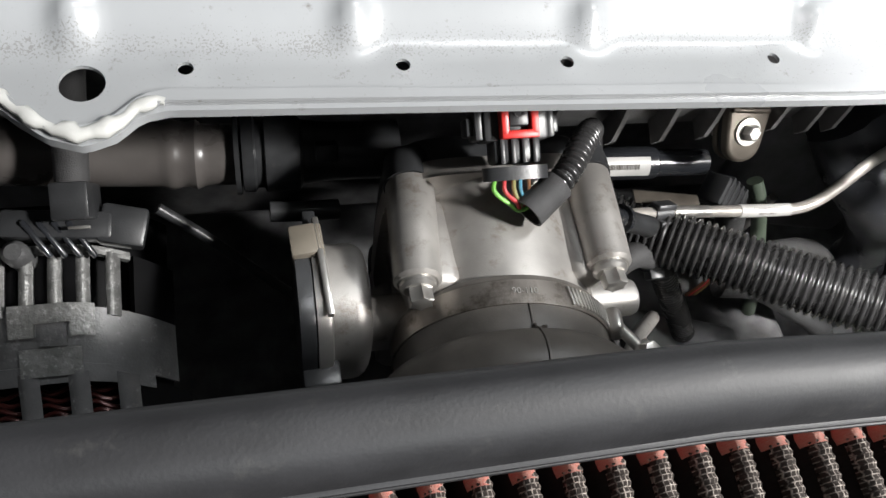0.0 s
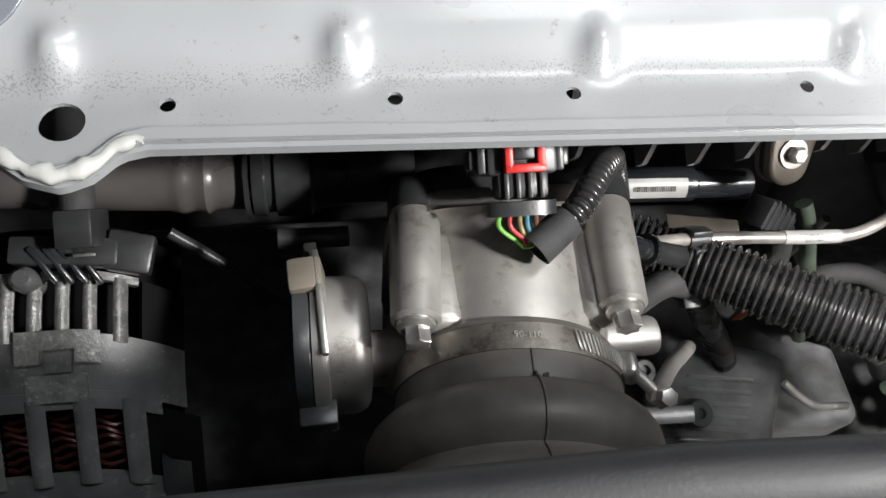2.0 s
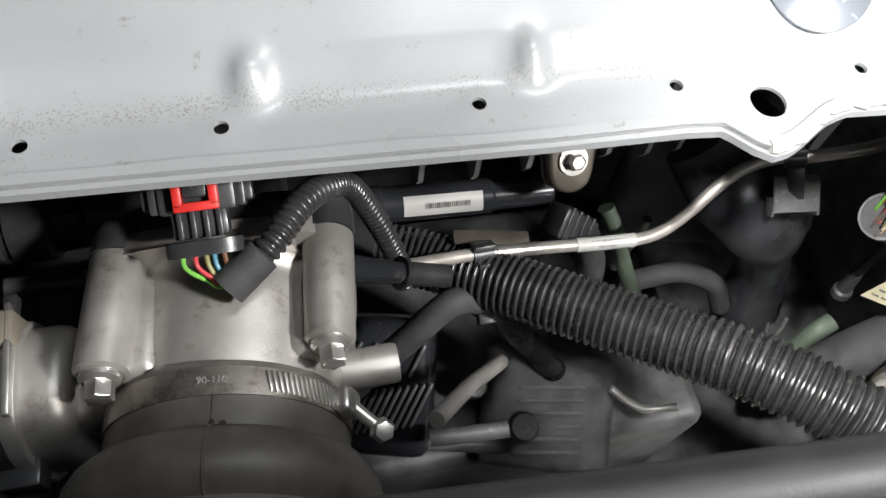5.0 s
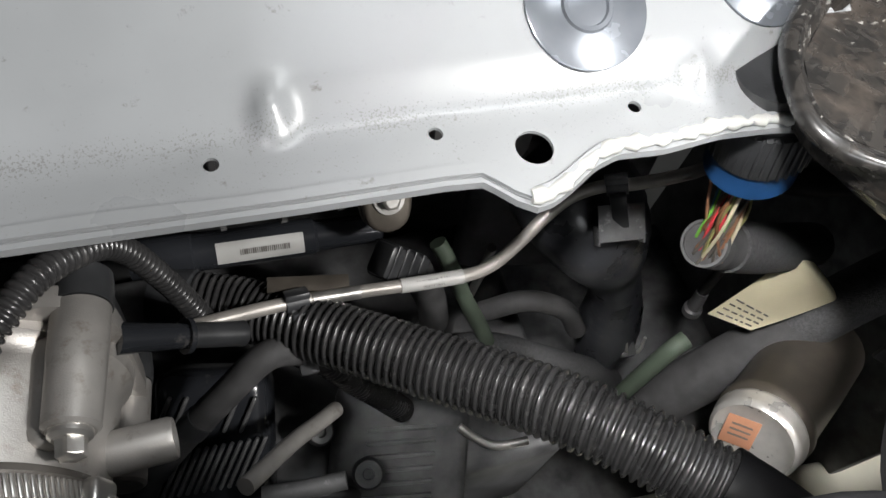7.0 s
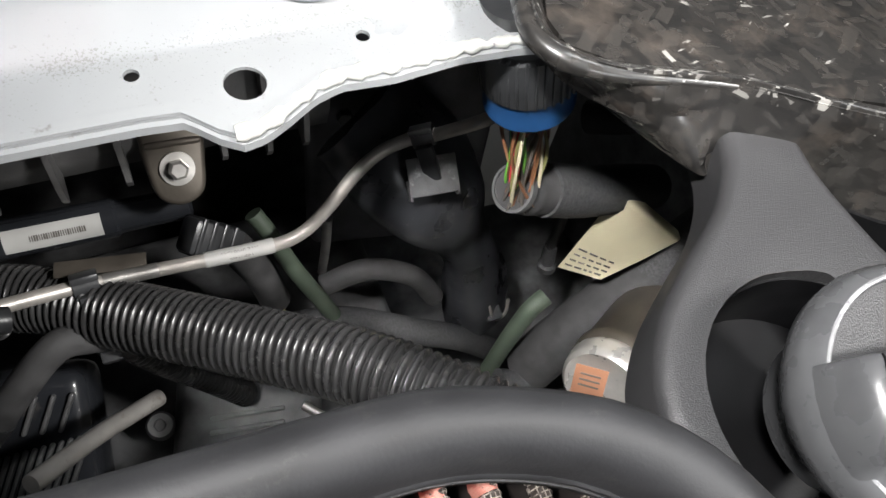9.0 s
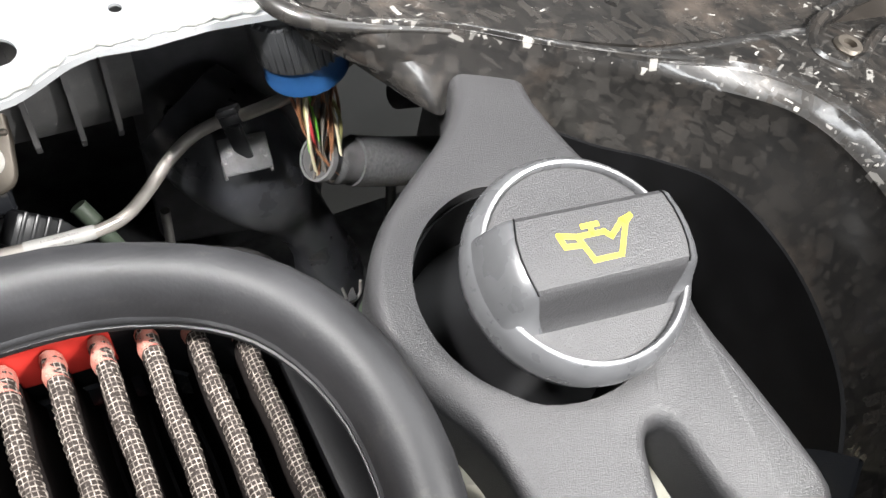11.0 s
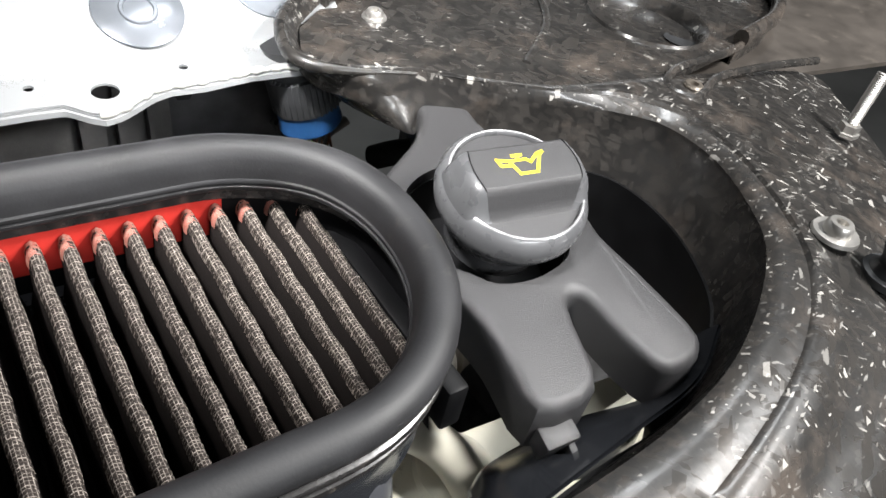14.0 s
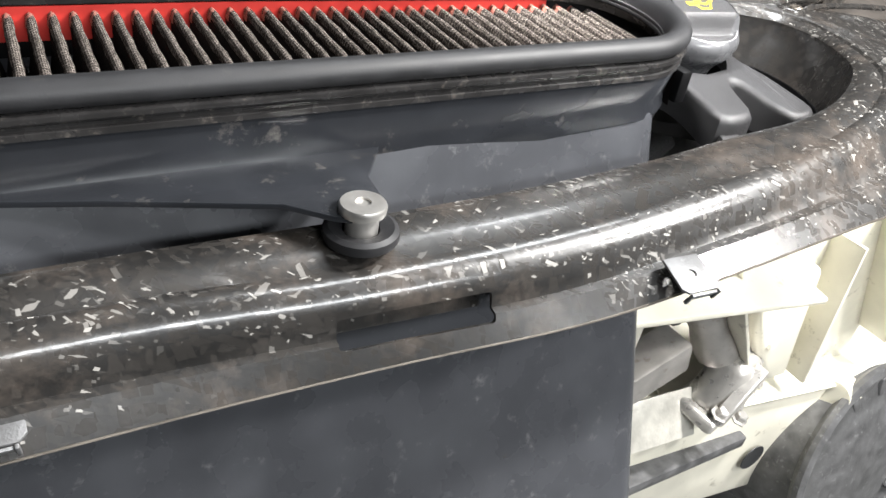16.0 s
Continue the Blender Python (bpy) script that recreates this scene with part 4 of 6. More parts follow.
def throttle_body():
    t = thing("throttle_body", tuple(along(0.05)), "cast aluminium throttle body with two bolt bosses", "throttle body")
    part("housing", lathe([(0.0, 0.047), (0.018, 0.0485), (0.026, 0.050), (0.058, 0.0515), (0.064, 0.053), (0.067, 0.056), (0.074, 0.0565), (0.074, 0.04)], TB, AX, 56), CAST, t, "", 35)
    m = frame_of(along(0.07), (1, 0, 0), AX)
    fl = [(math.copysign(abs(math.cos(a)) ** 0.45, math.cos(a)) * 0.058, math.copysign(abs(math.sin(a)) ** 0.45, math.sin(a)) * 0.058) for a in (2 * math.pi * k / 48 for k in range(48))]
    part("flange", slab(fl, -0.002, 0.009, m, 0.0015), CAST, t, "", 35)
    part("gasket_frame", slab([(x * 0.94, y * 0.94) for x, y in fl], 0.010, 0.026, m, 0.002), PLASTIC, t, "black plastic mating flange", 35)
    for bx, bz in ((-0.0455, 0.0445), (0.0455, 0.0445), (-0.0455, -0.0445), (0.0455, -0.0445)):
        c = along(0.022) + Vector((bx, 0, bz))
        part("bolt_boss", lathe([(0.0, 0.0092), (0.0015, 0.0108), (0.035, 0.0116), (0.054, 0.0118), (0.054, 0.009)], c, AX, 28), CAST, t)
        part("boss_cap", lathe([(0.0545, 0.0125), (0.064, 0.0125), (0.071, 0.0115), (0.0725, 0.009)], c, AX, 24), PLASTIC, t)
    # blocks that tie the bosses to the bore
    for s in (-1, 1):
        part("web", box((0.02, 0.05, 0.02), frame_of(along(0.045) + Vector((s * 0.036, 0, 0.034)), (1, 0, 0), (0, 0.09, 1)), 0.006, segs=3), CAST, t)
    part("hose_stub", lathe([(0.0, 0.0098), (0.026, 0.0098), (0.028, 0.009), (0.028, 0.007), (0.01, 0.0065)], (0.158, 0.143, 0.868), (1, 0.02, 0.02), 28), CAST, t)
    part("shaft_arm", box((0.05, 0.022, 0.03), pose(0.062, 0.143, 0.868), 0.008, segs=3), CAST, t)
    return t


throttle_body()
for bx in (-0.0455, 0.0455):
    c = along(0.022) + Vector((bx, 0, 0.0445))
    b = thing("bolt", tuple(c), "silver multi-point flange bolt in the throttle body", "bolt", "throttle bolts")
    part("flange", lathe([(0, 0.0082), (-0.002, 0.0082), (-0.0035, 0.0065)], c, AX, 28), STEEL, b)
    star = [((0.0058 if k % 2 else 0.0044) * math.cos(math.pi * k / 6), (0.0058 if k % 2 else 0.0044) * math.sin(math.pi * k / 6)) for k in range(12)]
    part("head", slab(star, 0.003, 0.0105, frame_of(c, (1, 0, 0), -AX), 0.0005), STEEL, b, "", 25)


def throttle_actuator():
    t = thing("throttle_actuator", (0.03, 0.15, 0.84), "aluminium throttle motor housing with a black end cover and plug", "actuator")

    def oval(hy, hz):
        return [(hy * math.copysign(abs(math.cos(a)) ** 0.75, math.cos(a)), hz * math.copysign(abs(math.sin(a)) ** 0.75, math.sin(a))) for a in (2 * math.pi * k / 40 for k in range(40))]

    m = frame_of((0.0, 0.153, 0.862), (0, 1, 0), (1, 0.05, 0))
    part("housing", slab(oval(0.030, 0.036), 0.026, 0.046, m, 0.008, 4), CAST, t, "", 40)
    part("flange_plate", slab(oval(0.0335, 0.0395), 0.020, 0.027, m, 0.002), CAST, t, "", 35)
    part("end_cover", slab(oval(0.0335, 0.0395), 0.0125, 0.0196, m, 0.001), PLASTIC, t, "black plastic end cover", 35)
    part("plug", box((0.015, 0.016, 0.016), pose(0.019, 0.172, 0.897, 0, -6, 3), 0.0015), mat("aged_plug", (0.2, 0.175, 0.14), 0.5, 0, 0.15, 60, 0.1), t, "beige-brown plug body")
    part("plug_ridge", box((0.006, 0.010, 0.006), pose(0.021, 0.186, 0.895), 0.001), PLASTIC, t)
    part("clip", box((0.003, 0.05, 0.004), pose(0.0245, 0.158, 0.9035, 0, 0, 3), 0.0008), STEEL, t)
    part("lower_lug", box((0.017, 0.012, 0.014), pose(0.021, 0.118, 0.868), 0.0015), PLASTIC, t)
    return t


throttle_actuator()


def intake_hose():
    t = thing("intake_hose", tuple(along(-0.03)), "dusty black rubber bellows hose pushed on the throttle body", "intake hose")
    prof = [(0.014, 0.0512), (0.012, 0.0522), (0.0, 0.0522), (-0.0115, 0.0524), (-0.0132, 0.0519), (-0.0142, 0.0538), (-0.0165, 0.0585), (-0.0205, 0.0622), (-0.0255, 0.0646), (-0.031, 0.0652), (-0.036, 0.0638), (-0.0395, 0.0605), (-0.0412, 0.0572), (-0.0428, 0.0578), (-0.046, 0.0615), (-0.052, 0.0658), (-0.060, 0.068), (-0.068, 0.066), (-0.078, 0.059), (-0.1, 0.056)]
    part("bellows", lathe(prof, TB, AX, 72), DUSTY_RUBBER, t, "", 60)
    seam = []
    m = Matrix.Translation(TB) @ AX.to_track_quat("Z", "Y").to_matrix().to_4x4()
    up = Vector((0.02, 0.09, 1))
    up = (up - AX * up.dot(AX)).normalized()
    seam = [along(z) + up * (r + 0.0001) for z, r in prof[2:]]
    part("mould_seam", sweep(smooth_line(seam, 4), 0.0006, 6), DUSTY_RUBBER, t)
    rng = random.Random(8)
    bm = bmesh.new()
    for k in range(26):
        c = along(-0.017 + rng.gauss(0, 0.0025)) + up * 0.0538 + Vector((rng.gauss(0.002, 0.003), 0, 0))
        tmp = bmesh.new()
        bmesh.ops.create_icosphere(tmp, subdivisions=1, radius=rng.uniform(0.0005, 0.0013))
        tmp.transform(Matrix.Translation(c))
        add(bm, tmp)
    part("dirt_lump", bm, mat("dirt", (0.05, 0.042, 0.035), 0.9, 0, 0.4, 300), t, "crumbly dirt on the seam")
    return t


intake_hose()


def hose_clamp():
    t = thing("hose_clamp", tuple(TB), "steel worm-drive hose clamp with a slotted band", "hose clamp")
    r = 0.0524
    part("band", ring([(-0.0015, r), (0.0105, r), (0.0105, r + 0.0007), (-0.0015, r + 0.0007)], TB, AX, 72), mat("dusty_steel", (0.36, 0.33, 0.3), 0.4, 0.9, 0.25, 60, 0.15, 900, 0, (0.15, 0.13, 0.11), 0.3, 70), t)
    m = Matrix.Translation(TB) @ AX.to_track_quat("Z", "Y").to_matrix().to_4x4()
    up = Vector((0, 0.09, 1))
    up = (up - AX * up.dot(AX)).normalized()
    right = AX.cross(up).normalized()
    if right.x < 0:
        right = -right
    for k in range(16):
        a = radians(24 + 2.5 * k)
        c = along(0.0045) + (up * math.cos(a) + right * math.sin(a)) * (r + 0.0012)
        part("tooth", box((0.0014, 0.0092, 0.0017), frame_of(c, right * math.cos(a) - up * math.sin(a), up * math.cos(a) + right * math.sin(a)) @ pose(0, 0, 0, 0, 0, 14), 0.0004), STEEL, t)
    a = radians(66)
    c = along(0.0045) + (up * math.cos(a) + right * math.sin(a)) * (r + 0.004)
    tang = right * math.cos(a) - up * math.sin(a)
    part("screw_housing", box((0.014, 0.0125, 0.008), frame_of(c, tang, up * math.cos(a) + right * math.sin(a)), 0.003, segs=3), STEEL, t)
    sc = Vector((0.1715, 0.1065, 0.889))
    part("screw_head", lathe([(0, 0.0052), (0.0015, 0.0058), (0.003, 0.0042), (0.0085, 0.0042), (0.0088, 0.003)], sc, (0.1, -0.35, 0.9), 6), STEEL, t, "", 25)
    part("screw_shank", sweep([sc, c], 0.003, 10), STEEL, t)
    for i, w in enumerate(("90-110",)):
        mm = frame_of(along(0.0045) + up * (r + 0.0009), right, up)
        text_part("size_mark", w, mm, 0.0042, CAST, t)
    return t


hose_clamp()


# ---- engine bay tub ----
def bay_wall(name, size, at, material, label, rot=(0, 0, 0)):
    ob = part(name, box(size, pose(*at, *rot), 0.004), material, None, "", 30)
    return tagged(ob, label, "bay wall", "", "structure")


bay_wall("bay_wall_back", (1.0, 0.02, 0.6), (0.1, 0.42, 0.75), DARK, "dark insulated back wall of the engine bay")
bay_wall("bay_wall_left", (0.02, 0.56, 0.6), (-0.34, 0.14, 0.7), DARK, "dark side wall of the engine bay")
bay_wall("bay_floor", (1.1, 0.5, 0.02), (0.2, 0.16, 0.46), DARK, "dark dirty undertray of the engine bay")
bay_wall("bay_wall_right", (0.02, 0.36, 0.52), (0.74, 0.25, 0.72), DARK, "dark side wall of the engine bay")


def well():
    """Black liner that hangs from the frame's inner lip, near-black in place of shade."""
    rail = smooth_line([s[0] for s in ST[4:15]], 6)
    rows = [[p + Vector((0, 0, dz)) + (Vector((0.49, 0, p.z)) - p) * k for p in rail] for dz, k in ((0.002, -0.004), (-0.02, 0.0), (-0.09, 0.02))]
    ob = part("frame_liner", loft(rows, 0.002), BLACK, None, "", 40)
    return tagged(ob, "black plastic liner inside the frame's opening, darkened in place of shade", "liner", "", "structure")


well()


def splash_guard():
    """Black sheet that slopes in under the frame's front lip and hangs down."""
    t = thing("splash_guard", (0.48, -0.1, 0.9), "glossy black plastic splash guard under the frame's inner lip", "guard")
    rails = [
        [(0.392, -0.131, 0.957), (0.43, -0.127, 0.962), (0.48, -0.123, 0.968), (0.53, -0.117, 0.970), (0.568, -0.098, 0.972)],
        [(0.405, -0.113, 0.940), (0.433, -0.106, 0.944), (0.485, -0.105, 0.946), (0.533, -0.107, 0.950), (0.572, -0.090, 0.955)],
        [(0.418, -0.096, 0.923), (0.437, -0.089, 0.926), (0.49, -0.089, 0.925), (0.536, -0.099, 0.932), (0.576, -0.084, 0.938)],
        [(0.420, -0.093, 0.918), (0.438, -0.087, 0.921), (0.49, -0.087, 0.920), (0.537, -0.097, 0.927), (0.577, -0.082, 0.932)],
        [(0.424, -0.095, 0.86), (0.44, -0.091, 0.86), (0.49, -0.091, 0.86), (0.54, -0.1, 0.86), (0.58, -0.085, 0.86)],
    ]
    part("sheet", thick_loft([smooth_line(r, 6) for r in rails], 0.002), GLOSS, t, "", 50)
    return t


splash_guard()


# ---- engine, behind and below ----
def engine_block():
    t = thing("engine_block", (0.2, 0.2, 0.47), "dark engine block with ribbed black covers, oily and dusty", "engine")
    part("block", box((0.62, 0.22, 0.17), pose(0.14, 0.25, 0.56), 0.012, segs=3), DARK, t)
    m = pose(0.192, 0.196, 0.69, 38, -8, -16)
    part("ribbed_cover", box((0.075, 0.10, 0.04), m, 0.012, segs=3), GLOSS, t, "black plastic cover with slanting ribs", 40)
    for k in range(12):
        part("rib", box((0.0026, 0.036, 0.004), m @ pose(-0.030 + 0.0055 * k, -0.018 + 0.001 * k, 0.021, 0, 0, -24), 0.001), ALT, t)
        if k % 2:
            part("rib", box((0.0026, 0.026, 0.004), m @ pose(-0.034 + 0.0055 * k, 0.024, 0.021, 0, 0, -24), 0.001), ALT, t)
    part("cover_pipe", sweep(smooth_line([(0.215, 0.145, 0.715), (0.24, 0.142, 0.718), (0.267, 0.14, 0.722)], 5), 0.006, 14), ALT, t)
    part("socket", lathe([(0, 0.011), (0.010, 0.0105), (0.012, 0.009), (0.012, 0.004), (0.008, 0.0035)], (0.285, 0.148, 0.69), (-0.1, -0.3, 1), 22), PLASTIC, t)
    m2 = pose(0.315, 0.168, 0.65, 20, 0, -18)
    part("finned_cover", box((0.10, 0.09, 0.05), m2, 0.008, segs=3), DARK, t)
    for k in range(6):
        part("fin", box((0.05, 0.003, 0.006), m2 @ pose(0.0, -0.03 + 0.0095 * k, 0.027, 0, 0, 8), 0.001), ALT, t)
    for x, y, z in ((0.292, 0.165, 0.640), (0.26, 0.19, 0.668), (0.355, 0.17, 0.66)):
        part("boss", lathe([(0, 0.010), (0.012, 0.0095), (0.014, 0.008), (0.014, 0.004), (0.010, 0.0035)], (x, y, z), (0.05, -0.3, 1), 20), ALT, t)
    part("casting_rib", sweep(smooth_line([(0.20, 0.155, 0.68), (0.24, 0.15, 0.67), (0.30, 0.14, 0.65)], 6), 0.007, 10), DARK, t)
    return t


engine_block()


def intake_manifold():
    t = thing("intake_manifold", (0.25, 0.3, 0.75), "dark grey plastic intake manifold with upright curved ribs", "intake manifold")
    rows = []
    for x in np.linspace(0.135, 0.405, 28):
        low = 0.80 + 0.006 * math.sin(x * 90)
        rows.append([Vector((x, 0.30, 1.0)), Vector((x, 0.288, 0.94)), Vector((x, 0.280, 0.88)), Vector((x, 0.279, 0.860)), Vector((x, 0.284, 0.842)), Vector((x, 0.295, 0.832)), Vector((x, 0.33, 0.828))])
    part("runner_wall", loft(rows, 0.004), MANIFOLD, t, "", 60)
    for x, dep in ((0.142, 0.008), (0.163, 0.012), (0.180, 0.006), (0.221, 0.013), (0.2545, 0.014), (0.288, 0.012), (0.341, 0.008), (0.366, 0.011), (0.388, 0.010)):
        o = [(0.30, 0.995), (0.292 - dep, 0.96), (0.279 - dep, 0.90), (0.275 - dep, 0.862), (0.2745 - dep, 0.846), (0.279 - dep, 0.837), (0.30, 0.852)]
        bm = slab(o, -0.0016, 0.0016, Matrix(((0, 0, 1, x), (1, 0, 0, 0), (0, 1, 0, 0), (0, 0, 0, 1))), 0)
        part("rib", bm, MANIFOLD, t, "", 0)
    return t


intake_manifold()


def coolant_pipe():
    t = thing("coolant_pipe", (-0.05, 0.258, 0.84), "grey-black coolant pipe with a moulded collar and clip ring", "pipe")
    line = even(smooth_line([(-0.26, 0.262, 0.885), (-0.16, 0.26, 0.868), (-0.10, 0.259, 0.861), (-0.046, 0.258, 0.857), (-0.012, 0.257, 0.856)], 10), 0.0025)
    rad = [0.0175 + 0.0016 * math.exp(-((p.x + 0.045) / 0.004) ** 2) + 0.0016 * math.exp(-((p.x + 0.032) / 0.003) ** 2) - 0.0008 * (p.x > -0.03) for p in line]
    part("tube", sweep(line, rad, 28), mat("pipe_plastic", (0.1, 0.091, 0.086), 0.3, 0, 0.2, 40, 0.06, 500), t)
    d = (1, -0.01, 0)
    part("clip_ring", ring([(0, 0.017), (0, 0.0225), (0.0025, 0.0225), (0.0025, 0.017)], (-0.012, 0.257, 0.856), d, 32), PLASTIC, t)
    part("coupling", lathe([(0.003, 0.017), (0.004, 0.021), (0.010, 0.0215), (0.011, 0.019), (0.015, 0.019), (0.016, 0.0215), (0.034, 0.0215), (0.036, 0.018), (0.052, 0.0165), (0.09, 0.0165)], (-0.012, 0.257, 0.856), d, 32), PLASTIC, t, "black ribbed coupling")
    part("coupling_catch", box((0.012, 0.008, 0.010), pose(0.036, 0.243, 0.874, -30), 0.001), PLASTIC, t)
    return t


coolant_pipe()


def alternator():
    t = thing("alternator", (-0.098, 0.15, 0.78), "grey cast alternator with open cooling slots and copper windings", "alternator")
    slope = [(0.05, 0.72), (0.085, 0.772), (0.116, 0.808), (0.148, 0.832), (0.165, 0.842), (0.185, 0.850), (0.21, 0.856), (0.25, 0.858)]

    def skin(x, y, lift=0.0):
        right, left = max(0.0, x + 0.098) / 0.045, max(0.0, -0.135 - x) / 0.05
        return Vector((x, y - lift * 0.4, lerp_table(slope, y) - 0.03 * right * right - 0.03 * left * left + lift))

    def patch(name, x0, x1, y0, y1, lift, thick, material, label="", crown=0.0, nx=6, ny=6):
        rows = []
        for u in np.linspace(0, 1, ny + 1):
            row = []
            for v in np.linspace(0, 1, nx + 1):
                edge = crown * (1 - (2 * v - 1) ** 2)
                row.append(skin(x0 + (x1 - x0) * v, y0 + (y1 - y0) * u, lift + edge))
            rows.append(row)
        return part(name, loft(rows, thick), material, t, label, 50)

    rough = mat("rough_casting", (0.22, 0.22, 0.215), 0.45, 0.5, 0.3, 160, 0.8, 500, 0, (0.55, 0.55, 0.54), 0.25, 300)
    # core, flank, lug and some shells blackened: shade painted onto the grey casting
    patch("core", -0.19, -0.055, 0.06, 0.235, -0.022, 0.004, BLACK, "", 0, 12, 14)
    patch("slot_rail", -0.19, -0.06, 0.1445, 0.152, 0.001, 0.005, ALT, "", 0, 14, 4)
    patch("end_shell", -0.19, -0.05, 0.150, 0.177, 0.0, 0.004, ALT, "", 0, 14, 8)
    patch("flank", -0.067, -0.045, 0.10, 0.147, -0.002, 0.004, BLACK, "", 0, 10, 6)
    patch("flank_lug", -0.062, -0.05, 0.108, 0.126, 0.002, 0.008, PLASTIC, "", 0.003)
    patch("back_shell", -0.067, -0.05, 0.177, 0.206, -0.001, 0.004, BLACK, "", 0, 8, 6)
    patch("front_rail", -0.19, -0.06, 0.104, 0.117, 0.0, 0.005, ALT, "", 0, 14, 4)
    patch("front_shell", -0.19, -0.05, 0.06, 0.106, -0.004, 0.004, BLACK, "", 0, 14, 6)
    patch("back_rail", -0.19, -0.068, 0.203, 0.207, 0.001, 0.004, rough, "", 0, 14, 2)
    for k in range(9):
        x = -0.0755 - 0.0128 * k
        patch("bar", x - 0.0031, x + 0.0031, 0.174, 0.205, 0.0, 0.007, rough, "", 0.0022, 6, 5)
    for k, x in enumerate((-0.0715, -0.0925, -0.1145, -0.136, -0.158)):
        patch("slot_bar", x - 0.0047, x + 0.0047, 0.114, 0.149, 0.001, 0.007, ALT, "", 0.0022, 6, 6)
    for k, x in enumerate((-0.082, -0.1035, -0.1255, -0.147)):
        for j in range(7):
            y = 0.121 + 0.0034 * j
            wire = [skin(x + 0.0095 * u, y + 0.0012 * math.sin(u * 3 + j), -0.013 + 0.004 * (1 - u * u)) for u in np.linspace(-1, 1, 9)]
            part("winding", sweep(wire, 0.0012, 6), COPPER, t, "dark red enamelled winding")
    # clasp with a notch, and a smaller one under it
    for x0, x1, y0, y1 in ((-0.121, -0.110, 0.164, 0.1785), (-0.094, -0.083, 0.164, 0.1785), (-0.121, -0.083, 0.170, 0.1785)):
        patch("clasp", x0, x1, y0, y1, 0.0035 + 0.0004 * (y0 > 0.165), 0.005, rough, "bright rough cast clasp")
    patch("clasp", -0.108, -0.096, 0.160, 0.169, 0.002, 0.004, ALT)
    patch("clasp", -0.117, -0.0895, 0.1475, 0.159, 0.003, 0.005, rough, "bright rough cast clasp")
    return t


alternator()


def alternator_plug():
    t = thing("alternator_plug", (-0.09, 0.22, 0.86), "black alternator plug with a ribbed cover and taped lead", "plug")
    part("body", box((0.017, 0.018, 0.03), pose(-0.0865, 0.218, 0.876, 32), 0.0015), PLASTIC, t)
    part("base", box((0.05, 0.014, 0.016), pose(-0.097, 0.213, 0.862, 20, 4, -3), 0.002), PLASTIC, t)
    part("wing", box((0.022, 0.02, 0.014), pose(-0.068, 0.212, 0.860, 20, 12, -8), 0.002), PLASTIC, t)
    for k in range(4):
        part("rib", box((0.003, 0.022, 0.004), pose(-0.106 + 0.0065 * k, 0.2045, 0.866 - 0.001 * k, 34, 0, 38), 0.0012), GLOSS, t)
    part("catch", box((0.010, 0.0015, 0.002), pose(-0.085, 0.2045, 0.874, 20), 0.0004), STEEL, t)
    part("lead", sweep(smooth_line([(-0.0865, 0.224, 0.885), (-0.085, 0.24, 0.90), (-0.08, 0.26, 0.93)], 6), 0.008, 14), TAPE, t)
    part("terminal", lathe([(0, 0.0065), (0.016, 0.0062), (0.0185, 0.004)], (-0.1165, 0.205, 0.846), (0, -0.3, 1), 18), ALT, t, "dull grey terminal cap")
    return t


alternator_plug()


def dark_tube(name, pts, r, material, label, category, segs=14):
    t = thing(name, pts[len(pts) // 2], label, category)
    part("tube", sweep(smooth_line(pts, 8), r, segs), material, t)
    return t


dark_tube("thin_tube", [(-0.055, 0.235, 0.84), (-0.03, 0.225, 0.82), (0.02, 0.2, 0.78), (0.06, 0.19, 0.74)], 0.0032, PLASTIC, "thin dull black tube running down behind the throttle body", "tube")
dark_tube("stub_tube", [(0.004, 0.215, 0.861), (0.018, 0.215, 0.860), (0.04, 0.216, 0.858)], 0.0055, PLASTIC, "short black plastic tube stub", "tube")

# ---- sensor plug and its loom ----


